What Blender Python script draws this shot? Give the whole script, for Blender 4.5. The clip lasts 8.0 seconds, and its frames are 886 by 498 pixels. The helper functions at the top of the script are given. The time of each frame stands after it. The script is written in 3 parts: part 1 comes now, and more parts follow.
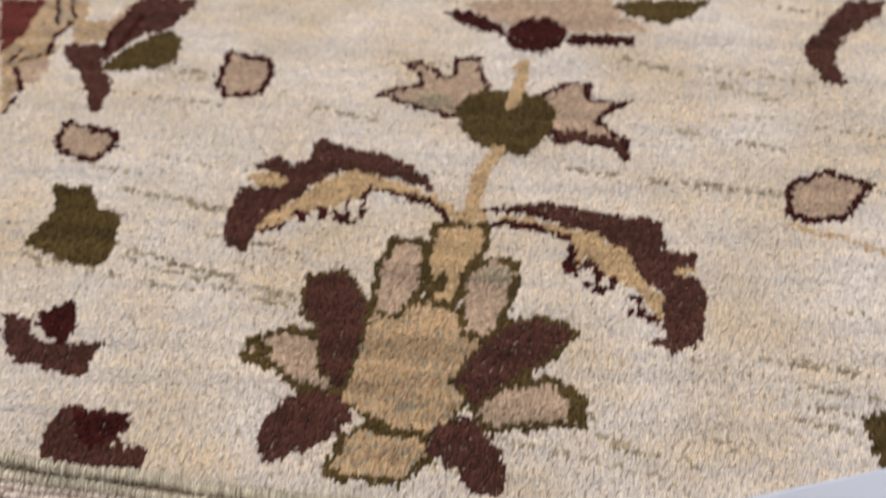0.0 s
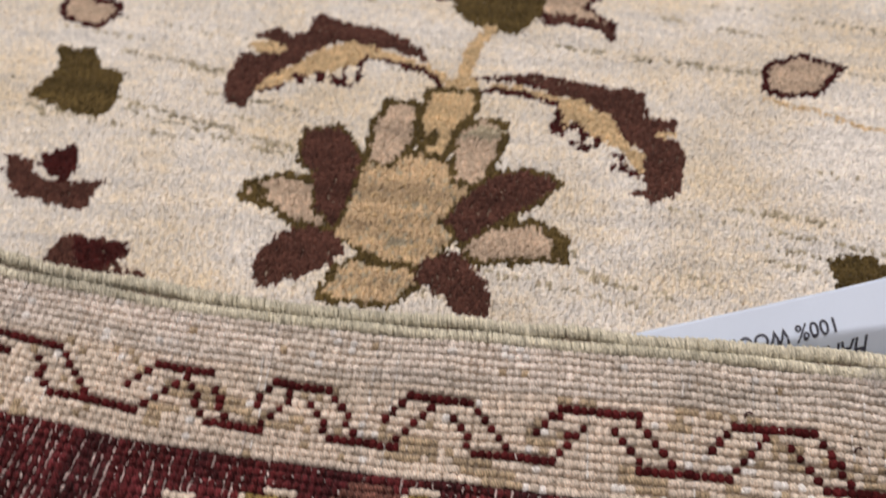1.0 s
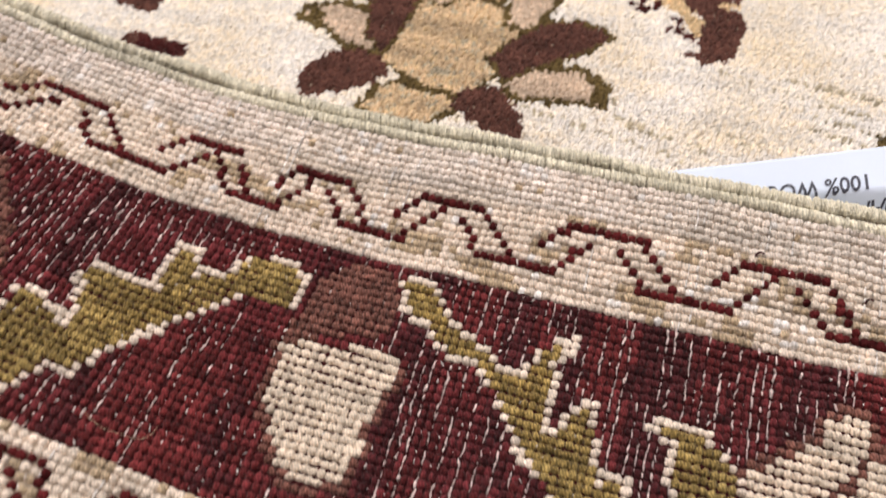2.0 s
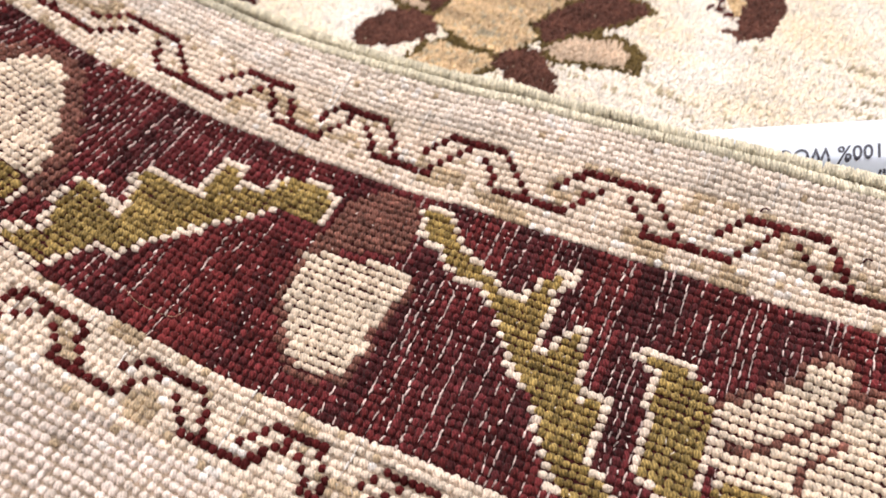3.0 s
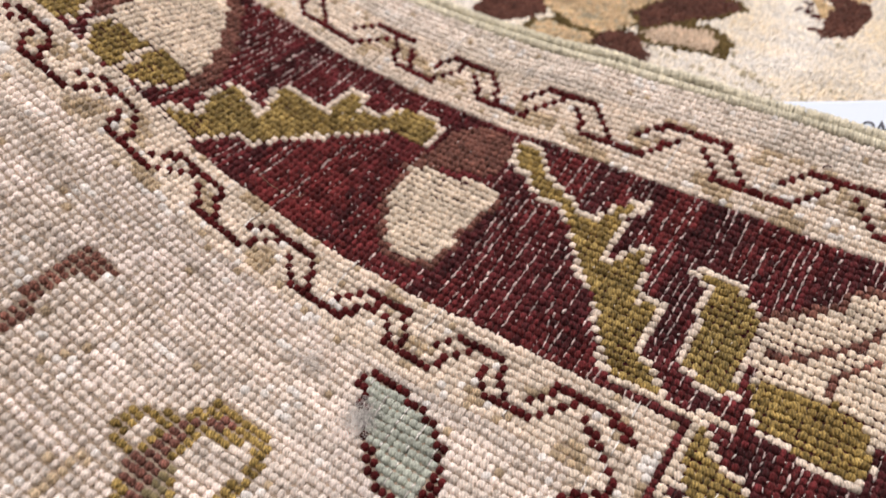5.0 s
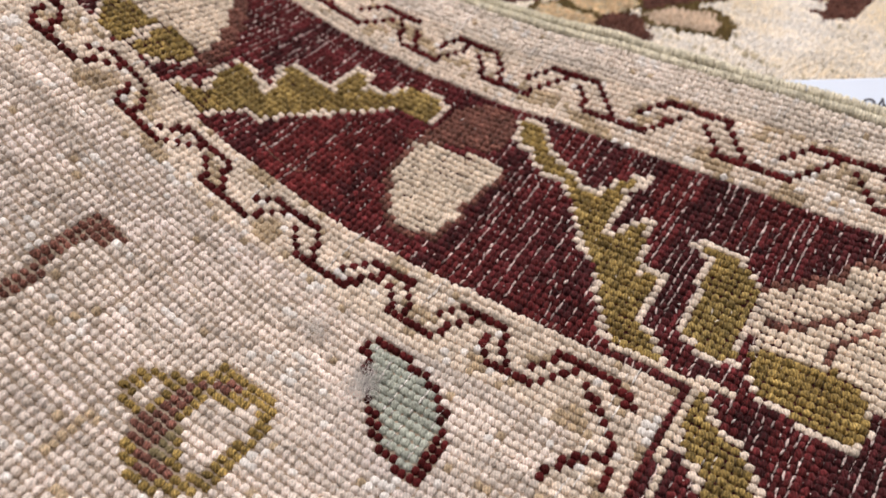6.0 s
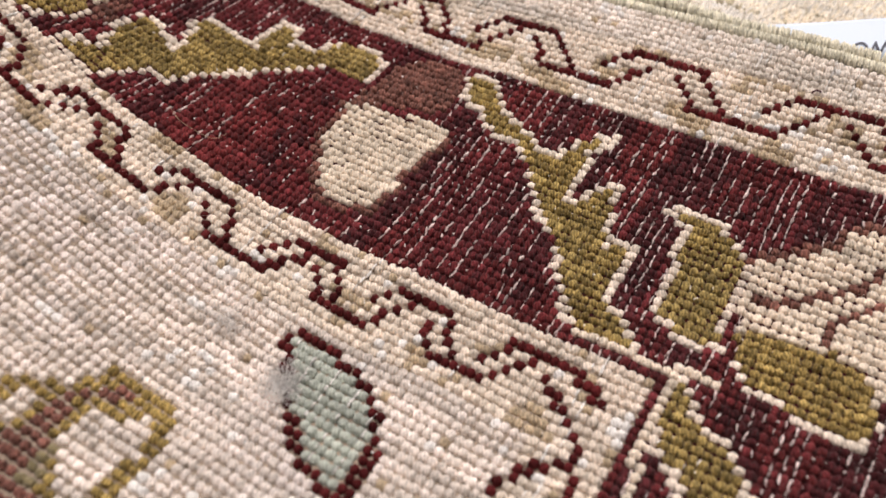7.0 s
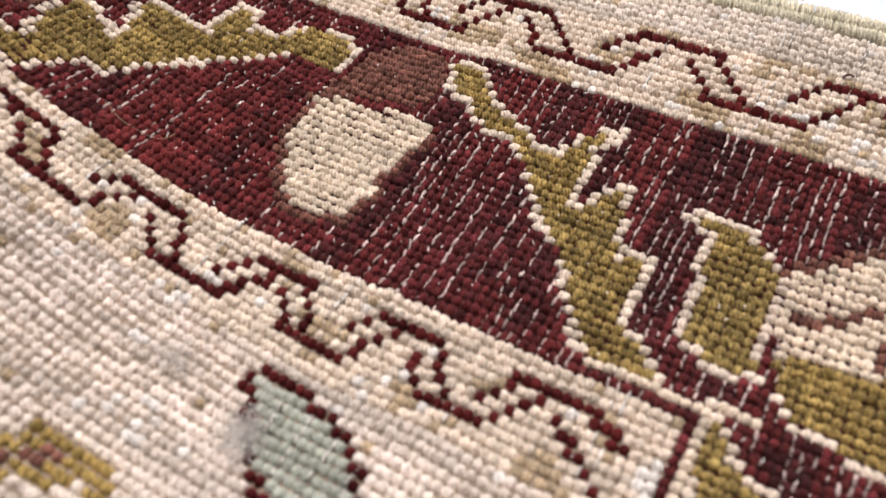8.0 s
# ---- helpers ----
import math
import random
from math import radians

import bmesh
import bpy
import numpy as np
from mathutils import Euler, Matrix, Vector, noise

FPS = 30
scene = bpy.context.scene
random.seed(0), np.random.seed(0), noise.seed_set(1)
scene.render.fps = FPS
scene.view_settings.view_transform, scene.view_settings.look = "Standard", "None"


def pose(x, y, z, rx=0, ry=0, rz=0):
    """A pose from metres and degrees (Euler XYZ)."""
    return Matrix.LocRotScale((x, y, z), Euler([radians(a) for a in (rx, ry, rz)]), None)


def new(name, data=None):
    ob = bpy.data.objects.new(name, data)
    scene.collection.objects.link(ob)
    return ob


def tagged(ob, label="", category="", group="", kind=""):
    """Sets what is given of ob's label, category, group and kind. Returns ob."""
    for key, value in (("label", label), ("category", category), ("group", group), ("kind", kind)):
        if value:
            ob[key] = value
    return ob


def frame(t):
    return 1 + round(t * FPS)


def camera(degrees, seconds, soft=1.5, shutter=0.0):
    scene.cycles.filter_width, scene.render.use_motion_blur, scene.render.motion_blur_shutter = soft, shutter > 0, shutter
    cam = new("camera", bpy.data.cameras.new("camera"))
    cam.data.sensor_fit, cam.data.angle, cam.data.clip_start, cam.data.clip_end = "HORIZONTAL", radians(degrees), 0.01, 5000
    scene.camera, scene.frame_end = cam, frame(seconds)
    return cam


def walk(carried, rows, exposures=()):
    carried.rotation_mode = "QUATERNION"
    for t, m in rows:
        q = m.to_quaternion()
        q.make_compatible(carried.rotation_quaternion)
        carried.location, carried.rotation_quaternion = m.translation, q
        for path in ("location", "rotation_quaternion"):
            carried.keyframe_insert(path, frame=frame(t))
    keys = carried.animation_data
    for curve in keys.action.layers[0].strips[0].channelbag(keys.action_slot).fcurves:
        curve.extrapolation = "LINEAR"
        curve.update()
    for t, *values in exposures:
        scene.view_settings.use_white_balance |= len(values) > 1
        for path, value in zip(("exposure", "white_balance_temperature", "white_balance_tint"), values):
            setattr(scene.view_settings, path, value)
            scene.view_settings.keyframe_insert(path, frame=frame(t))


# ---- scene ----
cam = camera(54.8, 8.0, soft=1.7, shutter=0.5)
cam.data.dof.use_dof, cam.data.dof.focus_distance, cam.data.dof.aperture_fstop = True, 0.27, 10.5
METRES, EYE, TILT, LEAN, TURN = 0.36, 0.30236, -54.7493, 3.4977, 6.0
ROWS = [
    (0.0, 0.0, 0.0, 0.0, -0.0, 0.0, -0.0),
    (0.5, -0.0279, -0.0288, -0.1093, -0.95, 0.36, 0.09),
    (1.0, -0.0116, -0.0413, -0.192, -1.47, 0.88, -1.99),
    (1.5, 0.0278, -0.0485, -0.2747, 1.02, 0.36, -6.41),
    (2.0, 0.0742, -0.0502, -0.3608, 4.56, -0.63, -9.76),
    (3.5, 0.1906, -0.117, -0.4585, 12.24, 0.97, -17.03),
    (4.0, 0.2082, -0.1365, -0.4939, 13.88, 2.62, -19.4),
    (4.5, 0.2221, -0.1679, -0.5492, 15.51, 2.62, -20.78),
    (6.0, 0.2511, -0.1973, -0.6144, 16.87, 2.48, -21.48),
    (6.5, 0.2574, -0.1307, -0.6092, 16.19, 2.01, -20.74),
    (7.0, 0.2475, -0.0753, -0.6057, 15.11, 2.01, -19.93),
    (7.5, 0.2263, -0.0302, -0.5956, 14.22, 1.96, -19.14),
    (8.0, 0.2048, 0.0174, -0.5865, 13.28, 1.81, -18.83),
]
EXPOSURES = [(0.0, -0.63), (1.0, -0.49), (1.5, -0.33), (2.0, 0.06), (3.5, 0.42), (4.5, 0.22), (6.0, -0.03), (6.5, 0.07), (7.0, 0.12), (8.0, 0.22)]
walk(cam, [(t, pose(0, 0, EYE, TILT, LEAN, TURN) @ pose(METRES * x, METRES * y, METRES * z, 90 + pitch, roll, yaw)) for t, x, y, z, yaw, pitch, roll in ROWS], EXPOSURES)

# ---- light: a showroom with fluorescent ceiling panels ----
world = bpy.data.worlds.new("room_air")
scene.world = world
world.use_nodes = True
world.node_tree.nodes["Background"].inputs[0].default_value = (0.9, 0.92, 1.0, 1)
world.node_tree.nodes["Background"].inputs[1].default_value = 0.1
PANELS = [(-0.8, 1.2), (0.8, 1.2), (-0.8, 0.0)]
PANEL_POWER = 33.0


# ---- materials ----
def wool(name, rgb, spread=0.35, abrash=0.25, fibre=1500.0, bump=0.7, tint=(1.0, 1.0, 1.0), sheen=0.2, strand=-28.0, ply=0.2, turn=0.0):
    """Yarn: each strand its own shade, slow shade bands along the weft, and fine fibres."""
    mat = bpy.data.materials.new(name)
    mat.use_nodes = True
    nt = mat.node_tree
    n, l = nt.nodes, nt.links
    bsdf = n["Principled BSDF"]
    bsdf.inputs["Roughness"].default_value = 0.88
    bsdf.inputs["Specular IOR Level"].default_value = 0.1
    bsdf.inputs["Sheen Weight"].default_value = sheen
    bsdf.inputs["Sheen Roughness"].default_value = 0.5
    geo, info = n.new("ShaderNodeNewGeometry"), n.new("ShaderNodeObjectInfo")
    add = n.new("ShaderNodeMath")
    add.operation = "ADD"
    l.new(geo.outputs["Random Per Island"], add.inputs[0])
    l.new(info.outputs["Random"], add.inputs[1])
    fract = n.new("ShaderNodeMath")
    fract.operation = "FRACT"
    l.new(add.outputs[0], fract.inputs[0])
    stretch = n.new("ShaderNodeMapping")
    stretch.inputs["Scale"].default_value = (11.0, 120.0, 30.0)
    stretch.inputs["Rotation"].default_value = (0, 0, radians(turn))
    l.new(geo.outputs["Position"], stretch.inputs["Vector"])
    bands = n.new("ShaderNodeTexNoise")
    bands.inputs["Scale"].default_value = 1.0
    bands.inputs["Detail"].default_value = 4.0
    l.new(stretch.outputs[0], bands.inputs["Vector"])
    lint = n.new("ShaderNodeTexNoise")
    lint.inputs["Scale"].default_value = fibre
    lint.inputs["Detail"].default_value = 4.0
    lint.inputs["Distortion"].default_value = 0.6
    comb = n.new("ShaderNodeMapping")
    comb.inputs["Rotation"].default_value = (0, 0, radians(strand))
    comb.inputs["Scale"].default_value = (1.0, 0.22, 0.6)
    l.new(geo.outputs["Position"], comb.inputs["Vector"])
    l.new(comb.outputs[0], lint.inputs["Vector"])

    def span(source, low, high, a=0.0, b=1.0):
        m = n.new("ShaderNodeMapRange")
        m.inputs["From Min"].default_value, m.inputs["From Max"].default_value = a, b
        m.inputs["To Min"].default_value, m.inputs["To Max"].default_value = low, high
        l.new(source, m.inputs["Value"])
        return m.outputs["Result"]

    def times(a, b):
        m = n.new("ShaderNodeMath")
        m.operation = "MULTIPLY"
        l.new(a, m.inputs[0])
        l.new(b, m.inputs[1])
        return m.outputs[0]

    plies = n.new("ShaderNodeTexWave")
    plies.inputs["Scale"].default_value = 330.0
    plies.inputs["Distortion"].default_value = 5.0
    plies.inputs["Detail"].default_value = 2.0
    plies.inputs["Detail Scale"].default_value = 1.6
    lay_angle = n.new("ShaderNodeMapping")
    lay_angle.inputs["Rotation"].default_value = (0, 0, radians(strand))
    l.new(geo.outputs["Position"], lay_angle.inputs["Vector"])
    l.new(lay_angle.outputs[0], plies.inputs["Vector"])
    blotch = n.new("ShaderNodeTexNoise")
    blotch.inputs["Scale"].default_value = 17.0
    blotch.inputs["Detail"].default_value = 3.0
    l.new(geo.outputs["Position"], blotch.inputs["Vector"])
    value = times(times(span(fract.outputs[0], 1 - spread / 2, 1 + spread / 2), span(bands.outputs["Fac"], 1 - abrash, 1 + abrash, 0.3, 0.7)),
                  times(span(lint.outputs["Fac"], 1 - ply, 1 + ply, 0.36, 0.64), span(plies.outputs["Fac"], 1 - 0.55 * ply, 1 + 0.65 * ply)))
    mix = n.new("ShaderNodeMix")
    mix.data_type = "RGBA"
    mix.inputs["A"].default_value = (*rgb, 1)
    mix.inputs["B"].default_value = (*[c * t for c, t in zip(rgb, tint)], 1)
    both = n.new("ShaderNodeMath")
    both.operation = "ADD"
    half = n.new("ShaderNodeMath")
    half.operation = "MULTIPLY"
    half.inputs[1].default_value = 0.4
    l.new(bands.outputs["Fac"], half.inputs[0])
    l.new(half.outputs[0], both.inputs[0])
    l.new(blotch.outputs["Fac"], both.inputs[1])
    odd_yarn = n.new("ShaderNodeMath")
    odd_yarn.operation = "MULTIPLY_ADD"
    odd_yarn.inputs[1].default_value = 0.22
    l.new(fract.outputs[0], odd_yarn.inputs[0])
    l.new(both.outputs[0], odd_yarn.inputs[2])
    l.new(span(odd_yarn.outputs[0], 0.0, 1.0, 0.66, 1.04), mix.inputs["Factor"])
    scale = n.new("ShaderNodeVectorMath")
    scale.operation = "SCALE"
    l.new(mix.outputs["Result"], scale.inputs[0])
    l.new(value, scale.inputs["Scale"])
    l.new(scale.outputs[0], bsdf.inputs["Base Color"])
    relief = n.new("ShaderNodeBump")
    relief.inputs["Strength"].default_value = bump
    relief.inputs["Distance"].default_value = 0.0014
    strands = n.new("ShaderNodeMath")
    strands.operation = "MULTIPLY_ADD"
    strands.inputs[1].default_value = 0.25
    l.new(plies.outputs["Fac"], strands.inputs[0])
    l.new(lint.outputs["Fac"], strands.inputs[2])
    l.new(strands.outputs[0], relief.inputs["Height"])
    l.new(relief.outputs[0], bsdf.inputs["Normal"])
    return mat


IVORY = wool("ivory_wool", (0.805, 0.695, 0.62), 0.28, 0.30, tint=(0.945, 0.96, 1.03), turn=90.0, ply=0.24)
GUARD = wool("greyish_cream_wool", (0.79, 0.668, 0.56), 0.32, 0.2, tint=(0.94, 0.925, 0.94), ply=0.24)
PALE_GUARD = wool("greyish_ivory_wool", (0.79, 0.69, 0.605), 0.34, 0.25, tint=(0.93, 0.935, 0.97), ply=0.24)
CREAM = wool("cream_wool", (0.78, 0.655, 0.53), 0.32, 0.18, tint=(0.94, 0.925, 0.93), ply=0.24)
CAMEL = wool("camel_wool", (0.46, 0.35, 0.235), 0.4, 0.2, ply=0.35)
BURGUNDY = wool("burgundy_wool", (0.152, 0.0240, 0.0250), 0.9, 0.35, tint=(0.66, 0.74, 0.86), sheen=0.05, ply=0.4)
PLUM = wool("plum_brown_wool", (0.072, 0.0145, 0.017), 0.8, 0.3, sheen=0.05, ply=0.4)
GARNET = wool("garnet_wool", (0.090, 0.013, 0.014), 0.8, 0.2, sheen=0.0)
OCHRE = wool("ochre_wool", (0.305, 0.208, 0.068), 0.75, 0.25, tint=(0.85, 0.90, 1.0), sheen=0.08, ply=0.55)
RUST = wool("rust_brown_wool", (0.19, 0.080, 0.062), 0.5, 0.2, sheen=0.08, ply=0.5)
SAGE = wool("grey_green_wool", (0.42, 0.44, 0.385), 0.3, 0.15)
MOSS = wool("moss_wool", (0.24, 0.19, 0.10), 0.4, 0.2)
COTTON = wool("white_cotton", (0.84, 0.79, 0.76), 0.3, 0.1)
WEFT = wool("weft_cotton", (0.31, 0.24, 0.185), 0.2, 0.2)
WARP = wool("pinkish_warp_cotton", (0.72, 0.58, 0.55), 0.6, 0.15)
# near-black red: shade in the gaps between burgundy knots, put into the colour
GAP_SHADE_WEFT = wool("gap_shade_weft", (0.035, 0.007, 0.008), 0.2, 0.2, sheen=0.0)
SELVEDGE = wool("pale_olive_binding", (0.66, 0.61, 0.48), 0.35, 0.25, tint=(1.08, 1.08, 1.12))
P_IVORY = wool("ivory_pile", (0.86, 0.805, 0.755), 0.26, 0.12, 1400, 0.6, tint=(0.87, 0.785, 0.635), strand=20.0, turn=10.0)
P_STREAK = wool("olive_tan_pile", (0.44, 0.375, 0.27), 0.5, 0.3, 1400, 0.6, strand=20.0)
P_BROWN = wool("dark_brown_pile", (0.105, 0.043, 0.032), 0.6, 0.25, 1400, 0.6, sheen=0.05)
P_RED = wool("dark_red_pile", (0.060, 0.011, 0.010), 0.6, 0.25, 1400, 0.6, sheen=0.05)
P_OLIVE = wool("olive_pile", (0.112, 0.076, 0.027), 0.6, 0.25, 1400, 0.6, sheen=0.05)
P_GOLD = wool("gold_pile", (0.62, 0.45, 0.26), 0.4, 0.2, 1400, 0.6)
P_TAN = wool("tan_pile", (0.58, 0.42, 0.26), 0.4, 0.25, 1400, 0.6)
P_PINK = wool("dusty_pink_pile", (0.58, 0.44, 0.33), 0.4, 0.2, 1400, 0.6)
P_BORDER = wool("red_border_pile", (0.16, 0.030, 0.022), 0.5, 0.25, 1400, 0.6)
BACKING = wool("backing_cotton", (0.42, 0.34, 0.25), 0.1, 0.2)


def plain(name, rgb, rough=0.7, noise_scale=6.0, amount=0.08):
    mat = bpy.data.materials.new(name)
    mat.use_nodes = True
    n, l = mat.node_tree.nodes, mat.node_tree.links
    bsdf = n["Principled BSDF"]
    bsdf.inputs["Roughness"].default_value = rough
    tex = n.new("ShaderNodeTexNoise")
    tex.inputs["Scale"].default_value = noise_scale
    tex.inputs["Detail"].default_value = 6.0
    ramp = n.new("ShaderNodeValToRGB")
    ramp.color_ramp.elements[0].color = (*[c * (1 - amount) for c in rgb], 1)
    ramp.color_ramp.elements[1].color = (*[min(1, c * (1 + amount)) for c in rgb], 1)
    l.new(tex.outputs["Fac"], ramp.inputs[0])
    l.new(ramp.outputs[0], bsdf.inputs["Base Color"])
    return mat


WALL = plain("wall_paint", (0.40, 0.39, 0.375))
CEILING = plain("ceiling_paint", (0.82, 0.82, 0.80))
BOARDS = plain("floor_laminate", (0.32, 0.24, 0.17), 0.5)
PAPER = plain("label_fabric", (0.66, 0.73, 0.88), 0.6, 160.0, 0.03)
INK = plain("label_ink", (0.045, 0.045, 0.07), 0.6)


# ---- helpers ----
def mesh_of(name, verts, faces, mat, smooth=True):
    """A mesh from arrays of corners and of equal-sided faces."""
    me = bpy.data.meshes.new(name)
    verts, faces = np.asarray(verts, np.float32), np.asarray(faces, np.int32)
    k = faces.shape[1]
    me.vertices.add(len(verts))
    me.vertices.foreach_set("co", verts.ravel())
    me.loops.add(faces.size)
    me.loops.foreach_set("vertex_index", faces.ravel())
    me.polygons.add(len(faces))
    me.polygons.foreach_set("loop_start", np.arange(0, faces.size, k, dtype=np.int32))
    me.polygons.foreach_set("use_smooth", np.full(len(faces), smooth))
    me.update(calc_edges=True)
    me.validate()
    me.materials.append(mat)
    return me


def part(name, me, parent, label="", kind=""):
    ob = new(name, me)
    ob.parent = parent
    return tagged(ob, label=label, kind=kind)


def thing(name, label, category, kind=""):
    return tagged(new(name), label, category, kind=kind)


def box(name, lo, hi, mat, label, category, kind="structure"):
    bm = bmesh.new()
    bmesh.ops.create_cube(bm, size=1.0)
    for v in bm.verts:
        v.co = Vector([(a + b) / 2 + c * (b - a) for a, b, c in zip(lo, hi, v.co)])
    me = bpy.data.meshes.new(name)
    bm.to_mesh(me)
    bm.free()
    me.materials.append(mat)
    return tagged(new(name, me), label, category, kind=kind)


def outline(text):
    return np.array([[float(c) for c in p.split(",")] for p in text.split()])


def inside(poly, x, y):
    """Which of the points lie in the outline (even-odd rule)."""
    hit = np.zeros(x.shape, bool)
    for (ax, ay), (bx, by) in zip(poly, np.roll(poly, -1, 0)):
        if ay != by:
            hit ^= ((ay > y) != (by > y)) & (x < (bx - ax) * (y - ay) / (by - ay) + ax)
    return hit


def near(line, x, y, closed=False):
    """The distance of the points from a line of straight strokes."""
    best = np.full(x.shape, 1e9)
    ends = np.roll(line, -1, 0) if closed else line[1:]
    for (ax, ay), (bx, by) in zip(line, ends):
        dx, dy = bx - ax, by - ay
        k = np.clip(((x - ax) * dx + (y - ay) * dy) / (dx * dx + dy * dy + 1e-9), 0, 1)
        best = np.minimum(best, np.hypot(x - ax - k * dx, y - ay - k * dy))
    return best


def drift(x, y, scale, seed):
    """Slow, seeded variation between about -1 and 1."""
    r = np.random.RandomState(seed)
    out = np.zeros(x.shape)
    for k in range(7):
        a, f, p = r.uniform(0, 6.283), r.uniform(0.5, 1.7) / scale, r.uniform(0, 6.283)
        out += np.sin((x * np.cos(a) + y * np.sin(a)) * f * 6.283 + p)
    return out / 3.2


def lump(rings, sides, power=2.4):
    """A rounded pad of unit half-size, flat at the back: corners and triangles."""
    v, f = [], []
    for r in range(rings):
        a = math.pi / 2 * (r / rings) * 1.12 - 0.19
        for s in range(sides):
            b = 2 * math.pi * (s + 0.5 * (r % 2)) / sides
            c, d = math.cos(b), math.sin(b)
            k = (abs(c) ** power + abs(d) ** power) ** (-1 / power)
            v.append((k * c * math.cos(a), k * d * math.cos(a), math.sin(a)))
    v.append((0, 0, 1))
    for r in range(rings - 1):
        for s in range(sides):
            a, b = r * sides + s, r * sides + (s + 1) % sides
            c, d = a + sides, b + sides
            if r % 2 == 0:
                f += [(a, b, c), (b, d, c)]
            else:
                f += [(a, b, d), (a, d, c)]
    top = (rings - 1) * sides
    f += [(top + s, top + (s + 1) % sides, len(v) - 1) for s in range(sides)]
    return np.array(v), np.array(f)


def scatter(shape, place, ex, ey, ez, size, uneven=0.0):
    """Many copies of one lump in one set of corners and triangles; ex, ey, ez are each copy's axes."""
    v, f = shape
    w = v[None] * size[:, None, :] * (1 + np.random.RandomState(len(place)).normal(0, uneven, (len(place), len(v), 1)))
    p = place[:, None, :] + w[:, :, 0:1] * ex[:, None, :] + w[:, :, 1:2] * ey[:, None, :] + w[:, :, 2:3] * ez[:, None, :]
    faces = f[None] + (np.arange(len(place)) * len(v))[:, None, None]
    return p.reshape(-1, 3) * 0.001, faces.reshape(-1, 3)


# ---- the room: closes the place ----
box("floor", (-1.9, -1.9, -0.12), (1.9, 1.9, -0.024), BOARDS, "plain brown laminate showroom floor under the rugs", "floor")
box("ceiling", (-1.9, -1.9, 2.60), (1.9, 1.9, 2.70), CEILING, "plain white ceiling with light panels", "ceiling")
box("wall_north", (-2.0, 1.9, -0.12), (2.0, 2.0, 2.7), WALL, "plain off-white painted showroom wall", "wall")
box("wall_south", (-2.0, -2.0, -0.12), (2.0, -1.9, 2.7), WALL, "plain off-white painted showroom wall", "wall")
box("wall_east", (1.9, -1.9, -0.12), (2.0, 1.9, 2.7), WALL, "plain off-white painted showroom wall", "wall")
box("wall_west", (-2.0, -1.9, -0.12), (-1.9, 1.9, 2.7), WALL, "plain off-white painted showroom wall", "wall")
for px, py in PANELS:
    light = bpy.data.lights.new("ceiling_panel", "AREA")
    light.shape, light.size, light.size_y, light.energy, light.color = "RECTANGLE", 0.6, 1.2, PANEL_POWER, (1.0, 0.955, 0.94)
    tagged(new("ceiling_panel", light), "flat white fluorescent panel in the ceiling", "ceiling light").matrix_world = pose(px, py, 2.59)

# ---- the rug that lies face down on top: its woven back (lengths in millimetres) ----
PX, PY = 2.62, 2.98          # knot pitch along and across the weft
EDGE, TOP, LOW = 96.5, 38.8, -56.0   # selvedge, and the two edges of the burgundy border
FIELD = -84.0                # where the inner guard stripe ends
CORNER = 77.0                # where the border turns down
X0, X1, Y0 = -214.0, 196.0, -216.0


def rise(x, y):
    """Height of the rug's back: nearly flat, curling up towards one side and a little at the selvedge."""
    far = np.clip((-218 - x) / 230, 0, 1)
    x, y = np.clip(x, -218, 200), np.maximum(y, -220)
    s, q, r = np.maximum(0, -15 - x) / 100, y / 100, np.maximum(0, x + 15) / 100
    z = 1.27 + 3.44 * q + 5.74 * q**2 + 0.45 * q**3 - 2.21 * r + 2.61 * r * q + s * s * (8.83 - 6.08 * q + 9.95 * q * q) + s**3 * (4.82 - 5.71 * q) - 9.5 * s * q
    z = np.where(z > 50, 50 + 35 * (1 - np.exp(-(z - 50) / 35)), z)
    return z * (1 - far * far * (3 - 2 * far)) + 0.35 * drift(x, y, 70, 3)


def weave_axes(x, y):
    d = 0.5
    zx, zy = (rise(x + d, y) - rise(x - d, y)) / (2 * d), (rise(x, y + d) - rise(x, y - d)) / (2 * d)
    ex = np.stack([np.ones_like(x), 0 * x, zx], -1)
    ex /= np.linalg.norm(ex, axis=-1, keepdims=True)
    ey = np.stack([0 * x, np.ones_like(x), zy], -1)
    ey -= ex * (ex * ey).sum(-1, keepdims=True)
    ey /= np.linalg.norm(ey, axis=-1, keepdims=True)
    return ex, ey, np.cross(ex, ey)


# knot places: equal steps along the cloth, so that columns lean where it curls up
grid = []
column0 = -int(335 / PX)
for j, y in enumerate(np.arange(EDGE - 9.8, Y0, -PY)):
    fine = np.arange(0, X0 - 1, -0.5)
    slope = np.gradient(rise(fine, np.full(fine.shape, y)), fine)
    arc = -np.concatenate([[0], np.cumsum(np.hypot(1, slope[1:]) * 0.5)])
    cols = np.arange(column0, int(X1 / PX))
    u = cols * PX
    x = np.where(u >= 0, u, np.interp(u, arc[::-1], fine[::-1], left=-9999))
    keep = x > X0
    grid.append(np.stack([cols[keep], np.full(keep.sum(), j), x[keep], np.full(keep.sum(), y)], -1))
grid = np.concatenate(grid)
rng = np.random.RandomState(5)
gi, gj, gx, gy = grid.T
wave = 0.7 * drift(gx, gy, 55, 11)
gx, gy = gx + 0.5 * drift(gx, gy, 60, 12) + rng.normal(0, 0.13, len(gx)), gy + wave + rng.normal(0, 0.11, len(gx))
cx, cy = grid[:, 2], grid[:, 3]      # chart places, before the weave's unevenness

